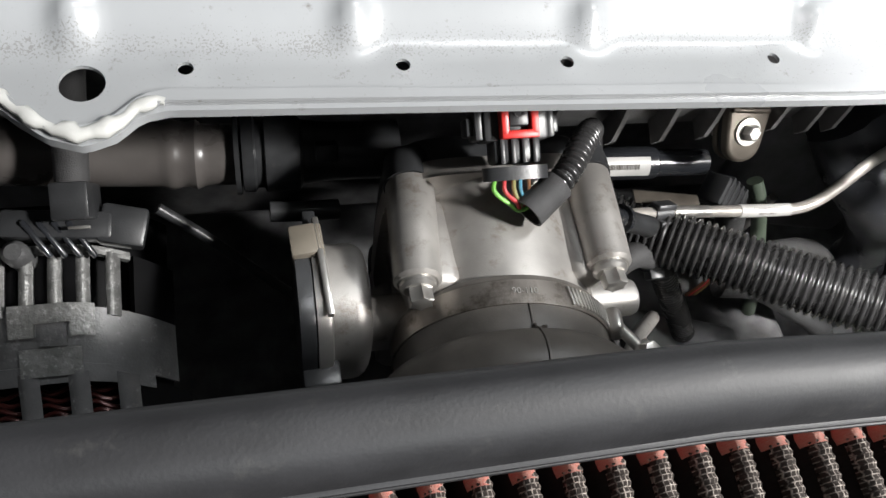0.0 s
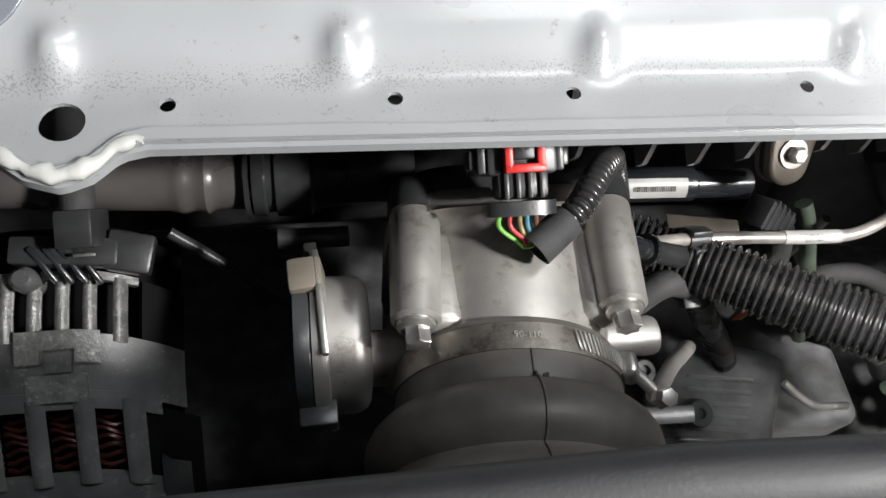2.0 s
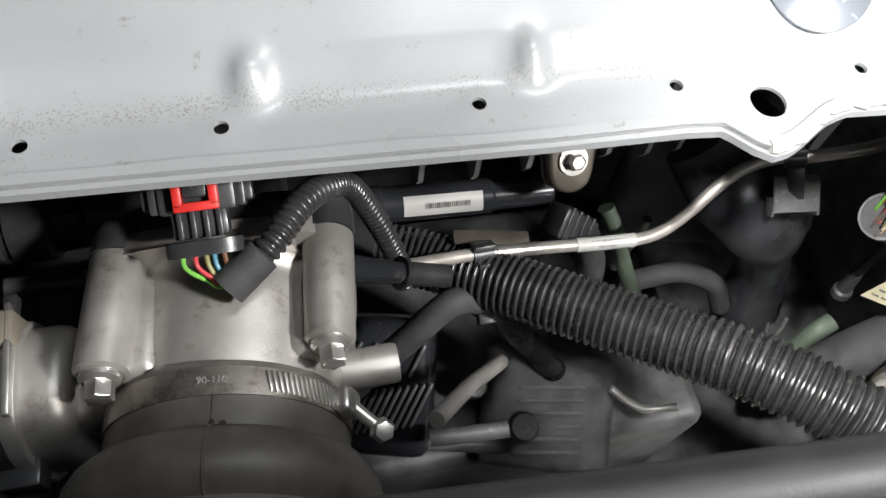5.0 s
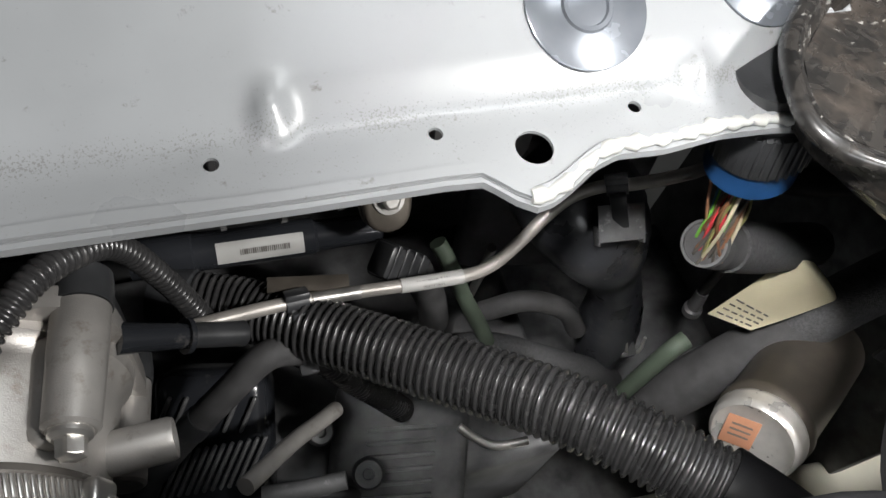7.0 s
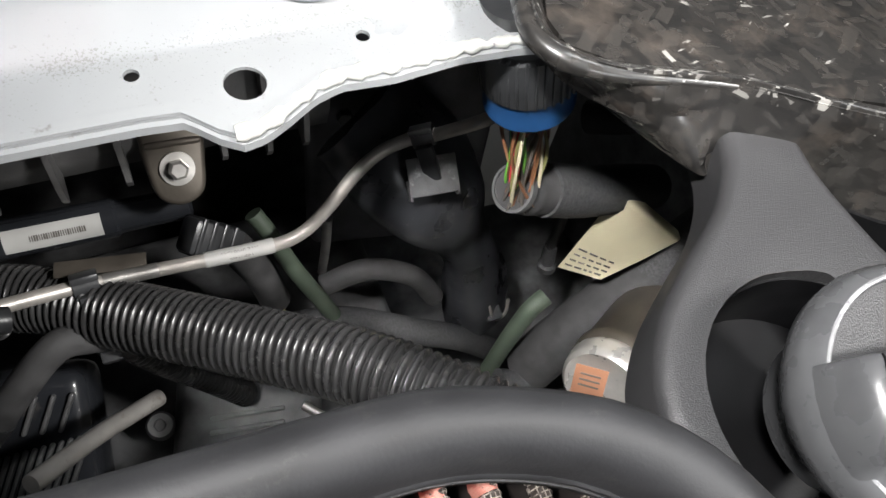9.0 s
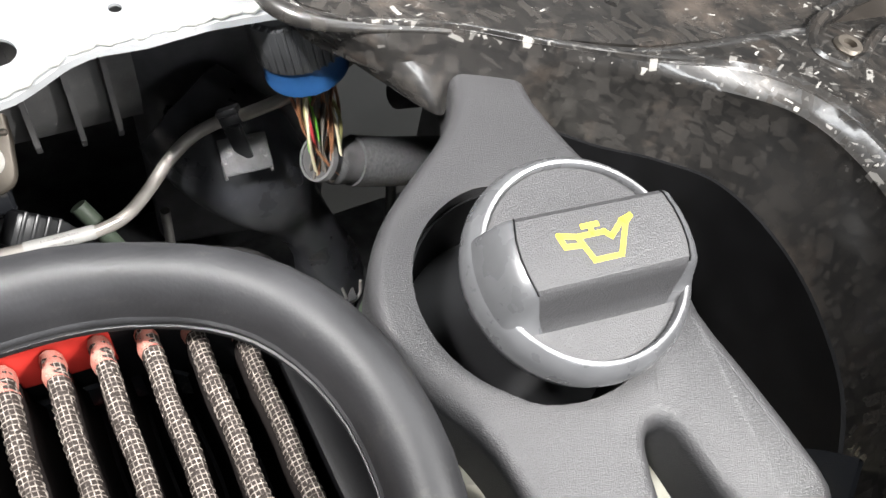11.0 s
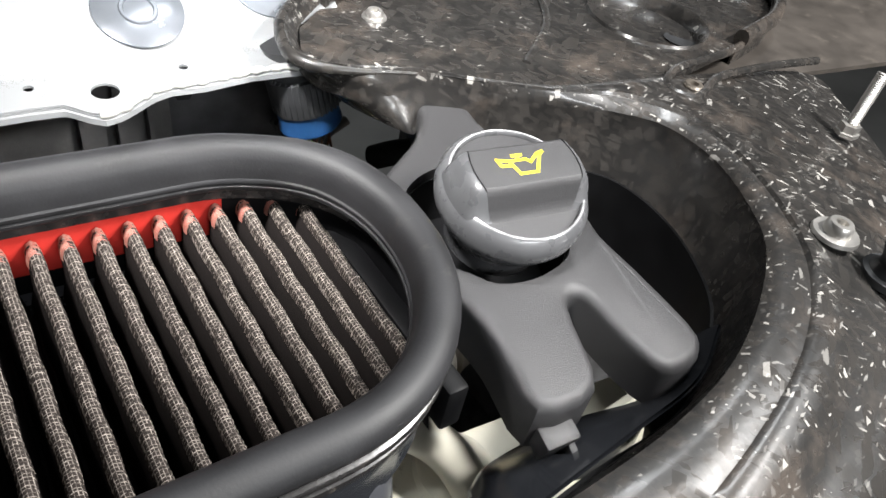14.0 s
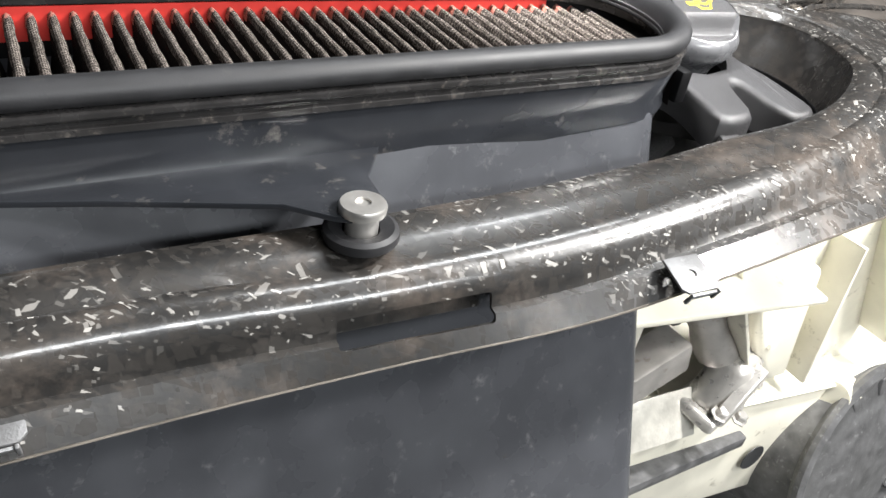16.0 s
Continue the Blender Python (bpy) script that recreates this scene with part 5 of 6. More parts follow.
def sensor_plug():
    t = thing("sensor_plug", (0.11, 0.195, 0.93), "black cable plug with a red locking frame", "plug")
    m = frame_of((0.110, 0.196, 0.957), (1, 0.02, 0), (0.0, -0.55, 0.84))
    part("body", box((0.030, 0.030, 0.016), m @ pose(0, 0.004, -0.006), 0.002), PLASTIC, t)
    for s in (-1, 1):
        part("side_rib", box((0.004, 0.022, 0.012), m @ pose(s * 0.0165, 0.001, -0.006), 0.001), PLASTIC, t)
        part("side_catch", box((0.006, 0.008, 0.01), m @ pose(s * 0.0185, -0.004, -0.008), 0.001), PLASTIC, t)
    part("collar", slab([(0.0152 * math.copysign(abs(math.cos(a)) ** 0.7, math.cos(a)), 0.0065 * math.sin(a)) for a in (2 * math.pi * k / 32 for k in range(32))], -0.028, -0.022, m @ pose(0, 0, -0.004, -90), 0), PLASTIC, t)
    part("neck", box((0.022, 0.012, 0.012), m @ pose(0, -0.015, -0.0045), 0.002), PLASTIC, t)
    for k in range(4):
        part("neck_rib", box((0.0022, 0.011, 0.002), m @ pose(-0.0075 + 0.005 * k, -0.0155, 0.0022), 0.0006), PLASTIC, t)
    fr = bmesh.new()
    for size, at in (((0.0036, 0.022, 0.006), (-0.0068, 0.002, 0.004)), ((0.0036, 0.022, 0.006), (0.0068, 0.002, 0.004)), ((0.0172, 0.0036, 0.006), (0, -0.0085, 0.004)), ((0.0172, 0.004, 0.006), (0, 0.0125, 0.004))):
        box(size, m @ pose(*at), 0.0008, fr)
    part("lock_frame", fr, RED, t, "red locking frame", 30)
    part("button", box((0.0095, 0.012, 0.005), m @ pose(0, 0.001, 0.003), 0.0012), PLASTIC, t)
    part("button_mark", ring([(0, 0.0018), (0, 0.0026), (0.0004, 0.0026), (0.0004, 0.0018)], m @ Vector((0, 0.001, 0.0055)), m.to_3x3() @ Vector((0, 0, 1)), 20), GREY_PLASTIC, t)
    mouth = Vector((0.1185, 0.1690, 0.9285))
    base = m @ Vector((0, -0.024, -0.005))
    for i, (dx, material) in enumerate(((-0.0105, GREEN), (-0.005, PINK), (0.0, LIME), (0.0035, CYAN), (0.008, BROWN))):
        dx *= 0.8
        a = base + Vector((dx, 0.0, 0.0))
        sag = Vector((dx * 0.2 - 0.001, -0.010 - 0.0012 * (i % 3), -0.010))
        part("wire", sweep(smooth_line([a, a + Vector((dx * 0.1, -0.006, -0.006)), (a + mouth) / 2 + sag * 0.55 + Vector((0, 0, 0.002 * (i % 2))), mouth + Vector((-0.004, -0.001 + 0.0012 * (i - 2), -0.001)), mouth + Vector((0.010, 0.005, 0.003))], 8), 0.0010, 8), material, t)
    return t


sensor_plug()


def loom_tube():
    t = thing("loom_tube", (0.17, 0.2, 0.9), "black corrugated cable tube taped at its mouth", "cable tube")
    pts = [(0.1275, 0.1705, 0.932), (0.138, 0.180, 0.936), (0.150, 0.196, 0.935), (0.163, 0.212, 0.923), (0.175, 0.226, 0.900), (0.188, 0.226, 0.868), (0.201, 0.221, 0.828), (0.205, 0.22, 0.80)]
    part("corrugation", corrugated(pts, 0.0066, 0.0037, 0.0013, 18), HOSE, t)
    part("tape_wrap", ring([(0, 0.0066), (0.0, 0.0078), (0.020, 0.0078), (0.0205, 0.0066)], (0.1165, 0.1630, 0.9280), Vector((0.017, 0.0125, 0.0065)).normalized(), 24), TAPE, t, "black cloth tape")
    return t


loom_tube()


# ---- steel fuel line with its clips ----
LINE = [(0.160, 0.203, 0.846), (0.209, 0.213, 0.834), (0.254, 0.222, 0.820), (0.318, 0.2225, 0.8135), (0.352, 0.2215, 0.8125), (0.372, 0.223, 0.816), (0.390, 0.229, 0.827), (0.408, 0.237, 0.841), (0.424, 0.242, 0.850), (0.441, 0.241, 0.858), (0.458, 0.233, 0.868), (0.49, 0.225, 0.885), (0.53, 0.23, 0.90)]


def fuel_line():
    t = thing("fuel_line", (0.3, 0.222, 0.81), "bent bare-steel fuel line with white printed sleeves", "fuel line")
    part("tube", sweep(smooth_line(LINE, 10), 0.0040, 16), PIPE_STEEL, t)
    part("sleeve", sweep([(0.315, 0.2225, 0.8137), (0.335, 0.222, 0.8128), (0.3545, 0.2215, 0.8128)], 0.0046, 18), LABEL, t, "white printed paper sleeve")
    part("bright_sleeve", sweep([(0.262, 0.2221, 0.8192), (0.29, 0.2224, 0.8165)], 0.0042, 18), STEEL, t, "bright ground band")
    d = Vector((0.0395, -0.001, -0.0009)).normalized()
    toward = Vector((-0.1, -0.55, 0.82))
    for words, off, size in (("WPL 070616 N", -0.0014, 0.0034), ("1.4301 / 1.4305", 0.0018, 0.0022)):
        m = frame_of(Vector((0.335, 0.222, 0.8128)), -d, toward)
        text_part("print", words, m @ Matrix.Translation((0, off, 0.00435)), size, INK, t)
    return t


fuel_line()


def pipe_clip(at, d, up, label):
    t = thing("pipe_clip", at, label, "pipe clip", "pipe clips")
    m = frame_of(at, d, up)
    part("saddle", ring([(-0.0065, 0.0042), (0.0065, 0.0042), (0.0065, 0.0058), (-0.0065, 0.0058)], at, d, 24), PLASTIC, t)
    part("lug", box((0.010, 0.006, 0.022), m @ pose(0, -0.006, -0.014, 4), 0.001), PLASTIC, t)
    part("catch", box((0.014, 0.010, 0.004), m @ pose(0, -0.002, 0.0055), 0.001), PLASTIC, t)
    return t


pipe_clip((0.253, 0.2218, 0.8203), (0.99, 0.08, -0.08), (0, 0.6, 0.8), "black plastic clip on the steel fuel line above the corrugated hose")
pipe_clip((0.449, 0.2375, 0.862), (0.85, -0.3, 0.4), (0, 0.5, 0.85), "black plastic clip on the steel fuel line near the bracket")


def line_bracket():
    t = thing("line_bracket", (0.45, 0.222, 0.84), "grey-brown bent steel bracket under the fuel line", "bracket")
    m = frame_of((0.450, 0.220, 0.848), (0.98, -0.12, 0.05), (0, -0.62, 0.78))
    part("plate", box((0.030, 0.022, 0.0016), m, 0.0006), ALT, t)
    part("lip", box((0.030, 0.0016, 0.006), m @ pose(0, -0.011, -0.003), 0.0005), ALT, t)
    for s in (-1, 1):
        part("ear", box((0.0016, 0.012, 0.008), m @ pose(s * 0.0145, -0.008, -0.004), 0.0005), ALT, t)
    return t


line_bracket()
flat = thing("mica_strip", (0.26, 0.233, 0.817), "thin grey-beige plastic strip behind the fuel line", "strip")
part("strip", box((0.047, 0.010, 0.001), pose(0.262, 0.233, 0.8185, 0, 2, -8), 0.0003), BRACKET_STEEL, flat)


def hose_coupling():
    t = thing("hose_coupling", (0.2, 0.19, 0.86), "black quick coupling with a pale steel ferrule on the throttle body", "coupling")
    a, b = Vector((0.168, 0.189, 0.884)), Vector((0.222, 0.195, 0.8505))
    d = (b - a).normalized()
    part("barb", lathe([(0, 0.0075), (0.012, 0.0068), (0.032, 0.006)], a, d, 20), GLOSS, t)
    part("collar_ring", ring([(0.032, 0.005), (0.032, 0.0088), (0.0345, 0.0088), (0.0345, 0.005)], a, d, 24), GLOSS, t)
    part("ferrule", lathe([(0.034, 0.0062), (0.060, 0.0064), (0.0615, 0.0066), (0.0635, 0.0066), (0.064, 0.0045)], a, d, 24), PLASTIC, t, "smooth black end sleeve")
    return t


hose_coupling()


def big_hose():
    t = thing("corrugated_hose", (0.3, 0.18, 0.82), "thick black corrugated plastic hose", "hose")
    pts = [(0.188, 0.252, 0.790), (0.225, 0.236, 0.794), (0.262, 0.209, 0.806), (0.290, 0.187, 0.816), (0.320, 0.163, 0.827), (0.345, 0.142, 0.838), (0.372, 0.117, 0.852), (0.400, 0.088, 0.862), (0.43, 0.055, 0.868)]
    part("corrugation", corrugated(pts, 0.0194, 0.0048, 0.0028, 32), HOSE, t)
    part("lower_cuff", sweep(smooth_line([(0.425, 0.061, 0.8675), (0.438, 0.045, 0.869), (0.452, 0.026, 0.868), (0.466, 0.004, 0.864)], 5), [0.0204, 0.0208] + [0.0204] * 14, 28), BLACK, t, "smooth black end cuff")
    part("end_cuff", lathe([(0, 0.0195), (0.012, 0.0205), (0.022, 0.0205), (0.024, 0.018)], (0.176, 0.258, 0.788), (0.9, -0.4, 0.1), 28), PLASTIC, t)
    return t


big_hose()


def taped_loom():
    t = thing("taped_loom", (0.25, 0.2, 0.79), "cloth-taped cable loom with a side branch", "cable loom")
    part("branch", sweep(smooth_line([(0.256, 0.204, 0.787), (0.246, 0.203, 0.797), (0.230, 0.2, 0.802), (0.205, 0.19, 0.783), (0.172, 0.18, 0.745), (0.144, 0.17, 0.706), (0.125, 0.165, 0.67)], 8), 0.0088, 16), TAPE, t)
    part("branch", sweep(smooth_line([(0.254, 0.204, 0.789), (0.262, 0.201, 0.783), (0.272, 0.198, 0.768)], 8), 0.0082, 16), TAPE, t)
    part("sleeve", corrugated([(0.265, 0.2, 0.779), (0.279, 0.195, 0.756), (0.299, 0.19, 0.725), (0.32, 0.185, 0.69)], 0.0092, 0.0034, 0.0007), HOSE, t, "ribbed black end sleeve")
    part("tie", ring([(-0.004, 0.0086), (0.004, 0.0086), (0.004, 0.0098), (-0.004, 0.0098)], (0.254, 0.204, 0.789), (0.8, 0, -0.5), 20), PLASTIC, t)
    part("tie_head", box((0.011, 0.008, 0.010), pose(0.2545, 0.1945, 0.786, 20), 0.001), PLASTIC, t)
    part("tape_band", ring([(-0.006, 0.0086), (0.006, 0.0086), (0.006, 0.0096), (-0.006, 0.0096)], (0.186, 0.1843, 0.762), (0.65, 0.2, 0.73), 20), PLASTIC, t, "shiny black tape band")
    return t


taped_loom()


def mount_bracket():
    t = thing("mount_bracket", (0.315, 0.262, 0.83), "pressed steel bracket with a bolt and rubber buffer", "bracket")
    out = [(-0.0165, 0.09), (0.0165, 0.09), (0.0168, 0.02), (0.0155, 0.004), (0.012, -0.013), (0.0, -0.019), (-0.012, -0.013), (-0.0155, 0.004), (-0.0168, 0.02)]
    m = frame_of((0.3135, 0.258, 0.852), (0.98, 0, -0.08), (0.05, -0.75, 0.66))
    line = [tuple(p)[:2] for p in smooth_line([(x, y, 0) for x, y in out], 4)]
    part("plate", slab(line, -0.006, 0.0, m, 0.003, 3), BRACKET_STEEL, t, "", 40)
    part("stiffening_bead", box((0.010, 0.05, 0.006), m @ pose(-0.003, 0.05, 0.0), 0.0028, segs=3), BRACKET_STEEL, t)
    part("step", box((0.03, 0.004, 0.004), m @ pose(0, 0.016, 0.0), 0.0018, segs=2), BRACKET_STEEL, t)
    part("rubber", slab([(x * 0.96, y * 0.96) for x, y in line if y < 0.03], -0.010, -0.0062, m, 0), RUBBER, t)
    part("back_plate", slab([(x * 1.02, y * 1.02) for x, y in line if y < 0.03], -0.0145, -0.0102, m, 0.001), BRACKET_STEEL, t)
    ax = m.to_3x3() @ Vector((0, 0, 1))
    part("washer", lathe([(0.0, 0.0095), (0.0018, 0.0093), (0.002, 0.006)], m @ Vector((0, 0.002, 0)), ax, 28), STEEL, t)
    part("bolt_head", lathe([(0.002, 0.0058), (0.0075, 0.0055), (0.0085, 0.004)], m @ Vector((0, 0.002, 0)), ax, 6), STEEL, t, "", 25)
    part("stud_end", lathe([(-0.032, 0.0032), (-0.014, 0.0036)], m @ Vector((0, -0.004, 0)), ax, 14), STEEL, t)
    return t


mount_bracket()


def labelled_cylinder():
    t = thing("actuator_cylinder", (0.24, 0.275, 0.80), "black cylinder with a white barcode label", "actuator")
    a, d = Vector((0.165, 0.277, 0.803)), Vector((1, -0.02, -0.02)).normalized()
    part("barrel", lathe([(0, 0.012), (0.035, 0.0128), (0.036, 0.0118), (0.108, 0.0118), (0.110, 0.010), (0.15, 0.0095), (0.152, 0.007)], a, d, 28), GLOSS, t)
    m = frame_of(a + d * 0.075, d, (0, -0.75, 0.66))
    arc = bmesh.new()
    rows = []
    for k in range(9):
        ang = radians(-34 + 68 * k / 8)
        rows.append([m @ Vector((x, math.sin(ang) * 0.0120, math.cos(ang) * 0.0120)) for x in (-0.026, 0.026)])
    part("label", loft(rows, 0.0002), LABEL, t, "white barcode label", 60)
    rng = random.Random(3)
    bars = bmesh.new()
    for k in range(24):
        box((rng.choice((0.0005, 0.0009)), 0.0035, 0.0002), m @ pose(-0.012 + 0.00125 * k, 0.0, 0.01225), 0, bars)
    part("barcode", bars, INK, t, "", 0)
    return t


labelled_cylinder()


def black_connector():
    t = thing("harness_connector", (0.33, 0.25, 0.80), "black ribbed harness connector with bare wire ends", "connector")
    m = frame_of((0.322, 0.246, 0.796), (0.75, -0.1, -0.6), (0, -0.6, 0.8))
    part("body", box((0.034, 0.022, 0.02), m, 0.003), PLASTIC, t)
    for k in range(4):
        part("ridge", box((0.003, 0.024, 0.022), m @ pose(-0.012 + 0.007 * k, 0, 0), 0.001), PLASTIC, t)
    part("boot", sweep(smooth_line([(0.335, 0.244, 0.785), (0.348, 0.24, 0.75), (0.356, 0.24, 0.71)], 6), 0.011, 14), TAPE, t)
    for k, material in enumerate((BROWN, PINK, BROWN, LIME)):
        part("wire", sweep(smooth_line([(0.352 + 0.002 * k, 0.232, 0.715), (0.356 + 0.002 * k, 0.228, 0.69), (0.354 + 0.003 * k, 0.23, 0.66)], 5), 0.0012, 8), material, t)
    return t


black_connector()
dark_tube("green_hose", [(0.350, 0.255, 0.80), (0.358, 0.245, 0.785), (0.370, 0.232, 0.755), (0.386, 0.22, 0.72), (0.408, 0.21, 0.66)], 0.0058, PALE_GREEN, "dull green rubber hose hanging behind the fuel line", "hose")
dark_tube("green_hose", [(0.557, 0.188, 0.69), (0.543, 0.184, 0.682), (0.532, 0.18, 0.65), (0.524, 0.178, 0.59)], 0.0075, PALE_GREEN, "pale green hose curving down behind the braided loom", "hose")
dark_tube("push_rod", [(0.4035, 0.27, 0.75), (0.4025, 0.27, 0.71), (0.400, 0.27, 0.675)], 0.0036, STEEL, "short bright steel rod", "rod")
dark_tube("dip_tube", [(0.269, 0.181, 0.74), (0.2535, 0.1695, 0.755), (0.238, 0.158, 0.77), (0.209, 0.132, 0.80)], 0.0052, CAST, "bare steel tube lying across the engine", "tube")
dark_tube("wire_hook", [(0.352, 0.198, 0.645), (0.362, 0.186, 0.628), (0.372, 0.175, 0.622), (0.388, 0.172, 0.622), (0.405, 0.173, 0.622)], 0.0042, STEEL, "bent bright steel pipe on the engine", "pipe")
dark_tube("wire_hook", [(0.352, 0.16, 0.705), (0.362, 0.15, 0.702), (0.375, 0.142, 0.70), (0.398, 0.14, 0.70)], 0.003, STEEL, "bent bright steel wire on the engine", "wire")


def braided_loom():
    t = thing("braided_loom", (0.43, 0.2, 0.68), "black braided cable sleeve", "cable loom", "braided looms")
    m = mat("braid", (0.05, 0.05, 0.052), 0.6, 0, 0.5, 500, 1.0, 900)
    part("sleeve", sweep(smooth_line([(0.36, 0.22, 0.70), (0.40, 0.215, 0.695), (0.45, 0.205, 0.665), (0.50, 0.2, 0.625), (0.535, 0.2, 0.58)], 8), 0.011, 16), m, t)
    part("fold", sweep(smooth_line([(0.39, 0.235, 0.72), (0.42, 0.23, 0.735), (0.455, 0.225, 0.715), (0.475, 0.22, 0.68)], 8), 0.008, 14), TAPE, t)
    t2 = thing("braided_loom", (0.6, 0.165, 0.70), "thick black loom in a frayed braided sleeve", "cable loom", "braided looms")
    part("sleeve", sweep(smooth_line([(0.70, 0.17, 0.80), (0.658, 0.168, 0.768), (0.628, 0.166, 0.725)], 8), 0.021, 18), m, t2)
    part("taped_end", sweep(smooth_line([(0.632, 0.166, 0.728), (0.594, 0.165, 0.677), (0.57, 0.165, 0.637), (0.556, 0.165, 0.60)], 8), 0.0225, 18), TAPE, t2)
    part("loop", sweep(smooth_line([(0.585, 0.16, 0.62), (0.566, 0.155, 0.607), (0.54, 0.155, 0.603), (0.52, 0.16, 0.61)], 8), 0.010, 14), m, t2)


braided_loom()


def air_duct():
    t = thing("air_duct", (0.48, 0.24, 0.72), "soft black dusty rubber duct", "duct")
    m = mat("soft_rubber", (0.03, 0.031, 0.035), 0.3, 0, 0.4, 30, 0.3, 160, 0, (0.1, 0.1, 0.1), 0.1, 60)
    line = smooth_line([(0.43, 0.29, 0.83), (0.462, 0.25, 0.80), (0.49, 0.24, 0.75), (0.513, 0.235, 0.69), (0.527, 0.23, 0.62)], 8)
    bm = sweep(line, [0.040 + 0.008 * math.sin(i * 0.25) - 0.014 * (i / len(line)) for i in range(len(line))], 48, flat=0.8)
    for v in bm.verts:
        fold = noise.noise(Vector((v.co.x * 46, v.co.y * 46, v.co.z * 17))) + 0.5 * noise.noise(v.co * 110)
        v.co += Vector((0.5, -0.6, 0.4)) * (0.0042 * fold)
    part("duct", bm, m, t, "", 60)
    part("wire_clip", sweep(smooth_line([(0.520, 0.205, 0.665), (0.527, 0.2, 0.645), (0.536, 0.2, 0.65), (0.538, 0.205, 0.665)], 6), 0.0015, 8), STEEL, t, "bright spring wire")
    part("clip_body", box((0.014, 0.012, 0.02), pose(0.527, 0.206, 0.642, 20), 0.002), PLASTIC, t)
    return t


air_duct()
side = thing("side_cover", (0.44, 0.31, 0.75), "dark pitted metal side cover beside the manifold", "cover")
part("plate", box((0.14, 0.03, 0.34), pose(0.475, 0.325, 0.82, -6, 0, -10), 0.012, segs=3), mat("pitted_metal", (0.17, 0.17, 0.18), 0.5, 0.3, 0.3, 40, 0.5, 120), side)
for dx, z in ((-0.05, 0.90), (-0.045, 0.80), (0.03, 0.86)):
    part("bolt", lathe([(0, 0.009), (0.002, 0.009), (0.0025, 0.006), (0.008, 0.0055)], (0.475 + dx, 0.309 - 0.17 * dx + 0.1 * (0.82 - z), z), (-0.17, -1, 0.1), 6), PLASTIC, side, "", 25)


def round_connector():
    t = thing("bulkhead_connector", (0.48, 0.2, 0.93), "round black ribbed connector with a blue collar", "connector")
    a = Vector((0.479, 0.195, 0.931))
    d = Vector((-0.24, 0.10, 0.95)).normalized()
    part("blue_collar", lathe([(0, 0.0215), (0.0015, 0.0228), (0.004, 0.0228), (0.005, 0.0222), (0.0175, 0.0222)], a, d, 40), BLUE, t, "blue plastic collar")
    part("rib_ring", lathe([(0.0175, 0.0235), (0.044, 0.0235), (0.045, 0.020), (0.066, 0.020)], a, d, 40), PLASTIC, t)
    m = frame_of(a, (1, 0, 0.2), d)
    for k in range(36):
        c = Matrix.Rotation(2 * math.pi * k / 36, 4, "Z")
        part("rib", box((0.0014, 0.0022, 0.027), m @ c @ pose(0, 0.0238, 0.031), 0.0004), PLASTIC, t)
    rng = random.Random(5)
    cols = [BROWN, INK, ORANGE, BROWN, LIME, BROWN, INK, CYAN, BROWN, INK, PAPER, BROWN, INK, PINK, BROWN, GREEN, INK]
    end = Vector((0.487, 0.186, 0.862))
    for k in range(34):
        ang, rr = rng.uniform(0, 6.28), 0.017 * math.sqrt(rng.random())
        p0 = m @ Vector((rr * math.cos(ang), rr * math.sin(ang), 0.002))
        e = end + Vector((rng.gauss(0, 0.005), rng.gauss(0, 0.004), rng.gauss(0, 0.003)))
        mid = p0.lerp(e, 0.5) + Vector((rng.gauss(0, 0.003), rng.gauss(-0.001, 0.003), 0))
        part("wire", sweep(smooth_line([p0, mid, e, e + Vector((0.006, 0.002, -0.006))], 5), 0.0010, 6), cols[k % len(cols)], t)
    part("strain_relief", sweep(smooth_line([(0.484, 0.188, 0.863), (0.494, 0.189, 0.856), (0.512, 0.19, 0.848)], 6), [0.013] * 6 + [0.0145] * 6 + [0.015], 18), TAPE, t)
    part("relief_ring", ring([(0, 0.0125), (0.0, 0.0142), (0.004, 0.0145), (0.004, 0.0125)], (0.483, 0.188, 0.8645), (0.8, 0.08, -0.55), 28), ALT, t, "pale grey ring")
    part("sleeve", sweep(smooth_line([(0.508, 0.19, 0.85), (0.54, 0.19, 0.836), (0.575, 0.194, 0.82), (0.62, 0.205, 0.79)], 6), 0.0165, 18), mat("mesh_sleeve", (0.06, 0.06, 0.062), 0.55, 0, 0.4, 500, 0.8, 1100), t, "grey-black mesh sleeve")
    return t


round_connector()


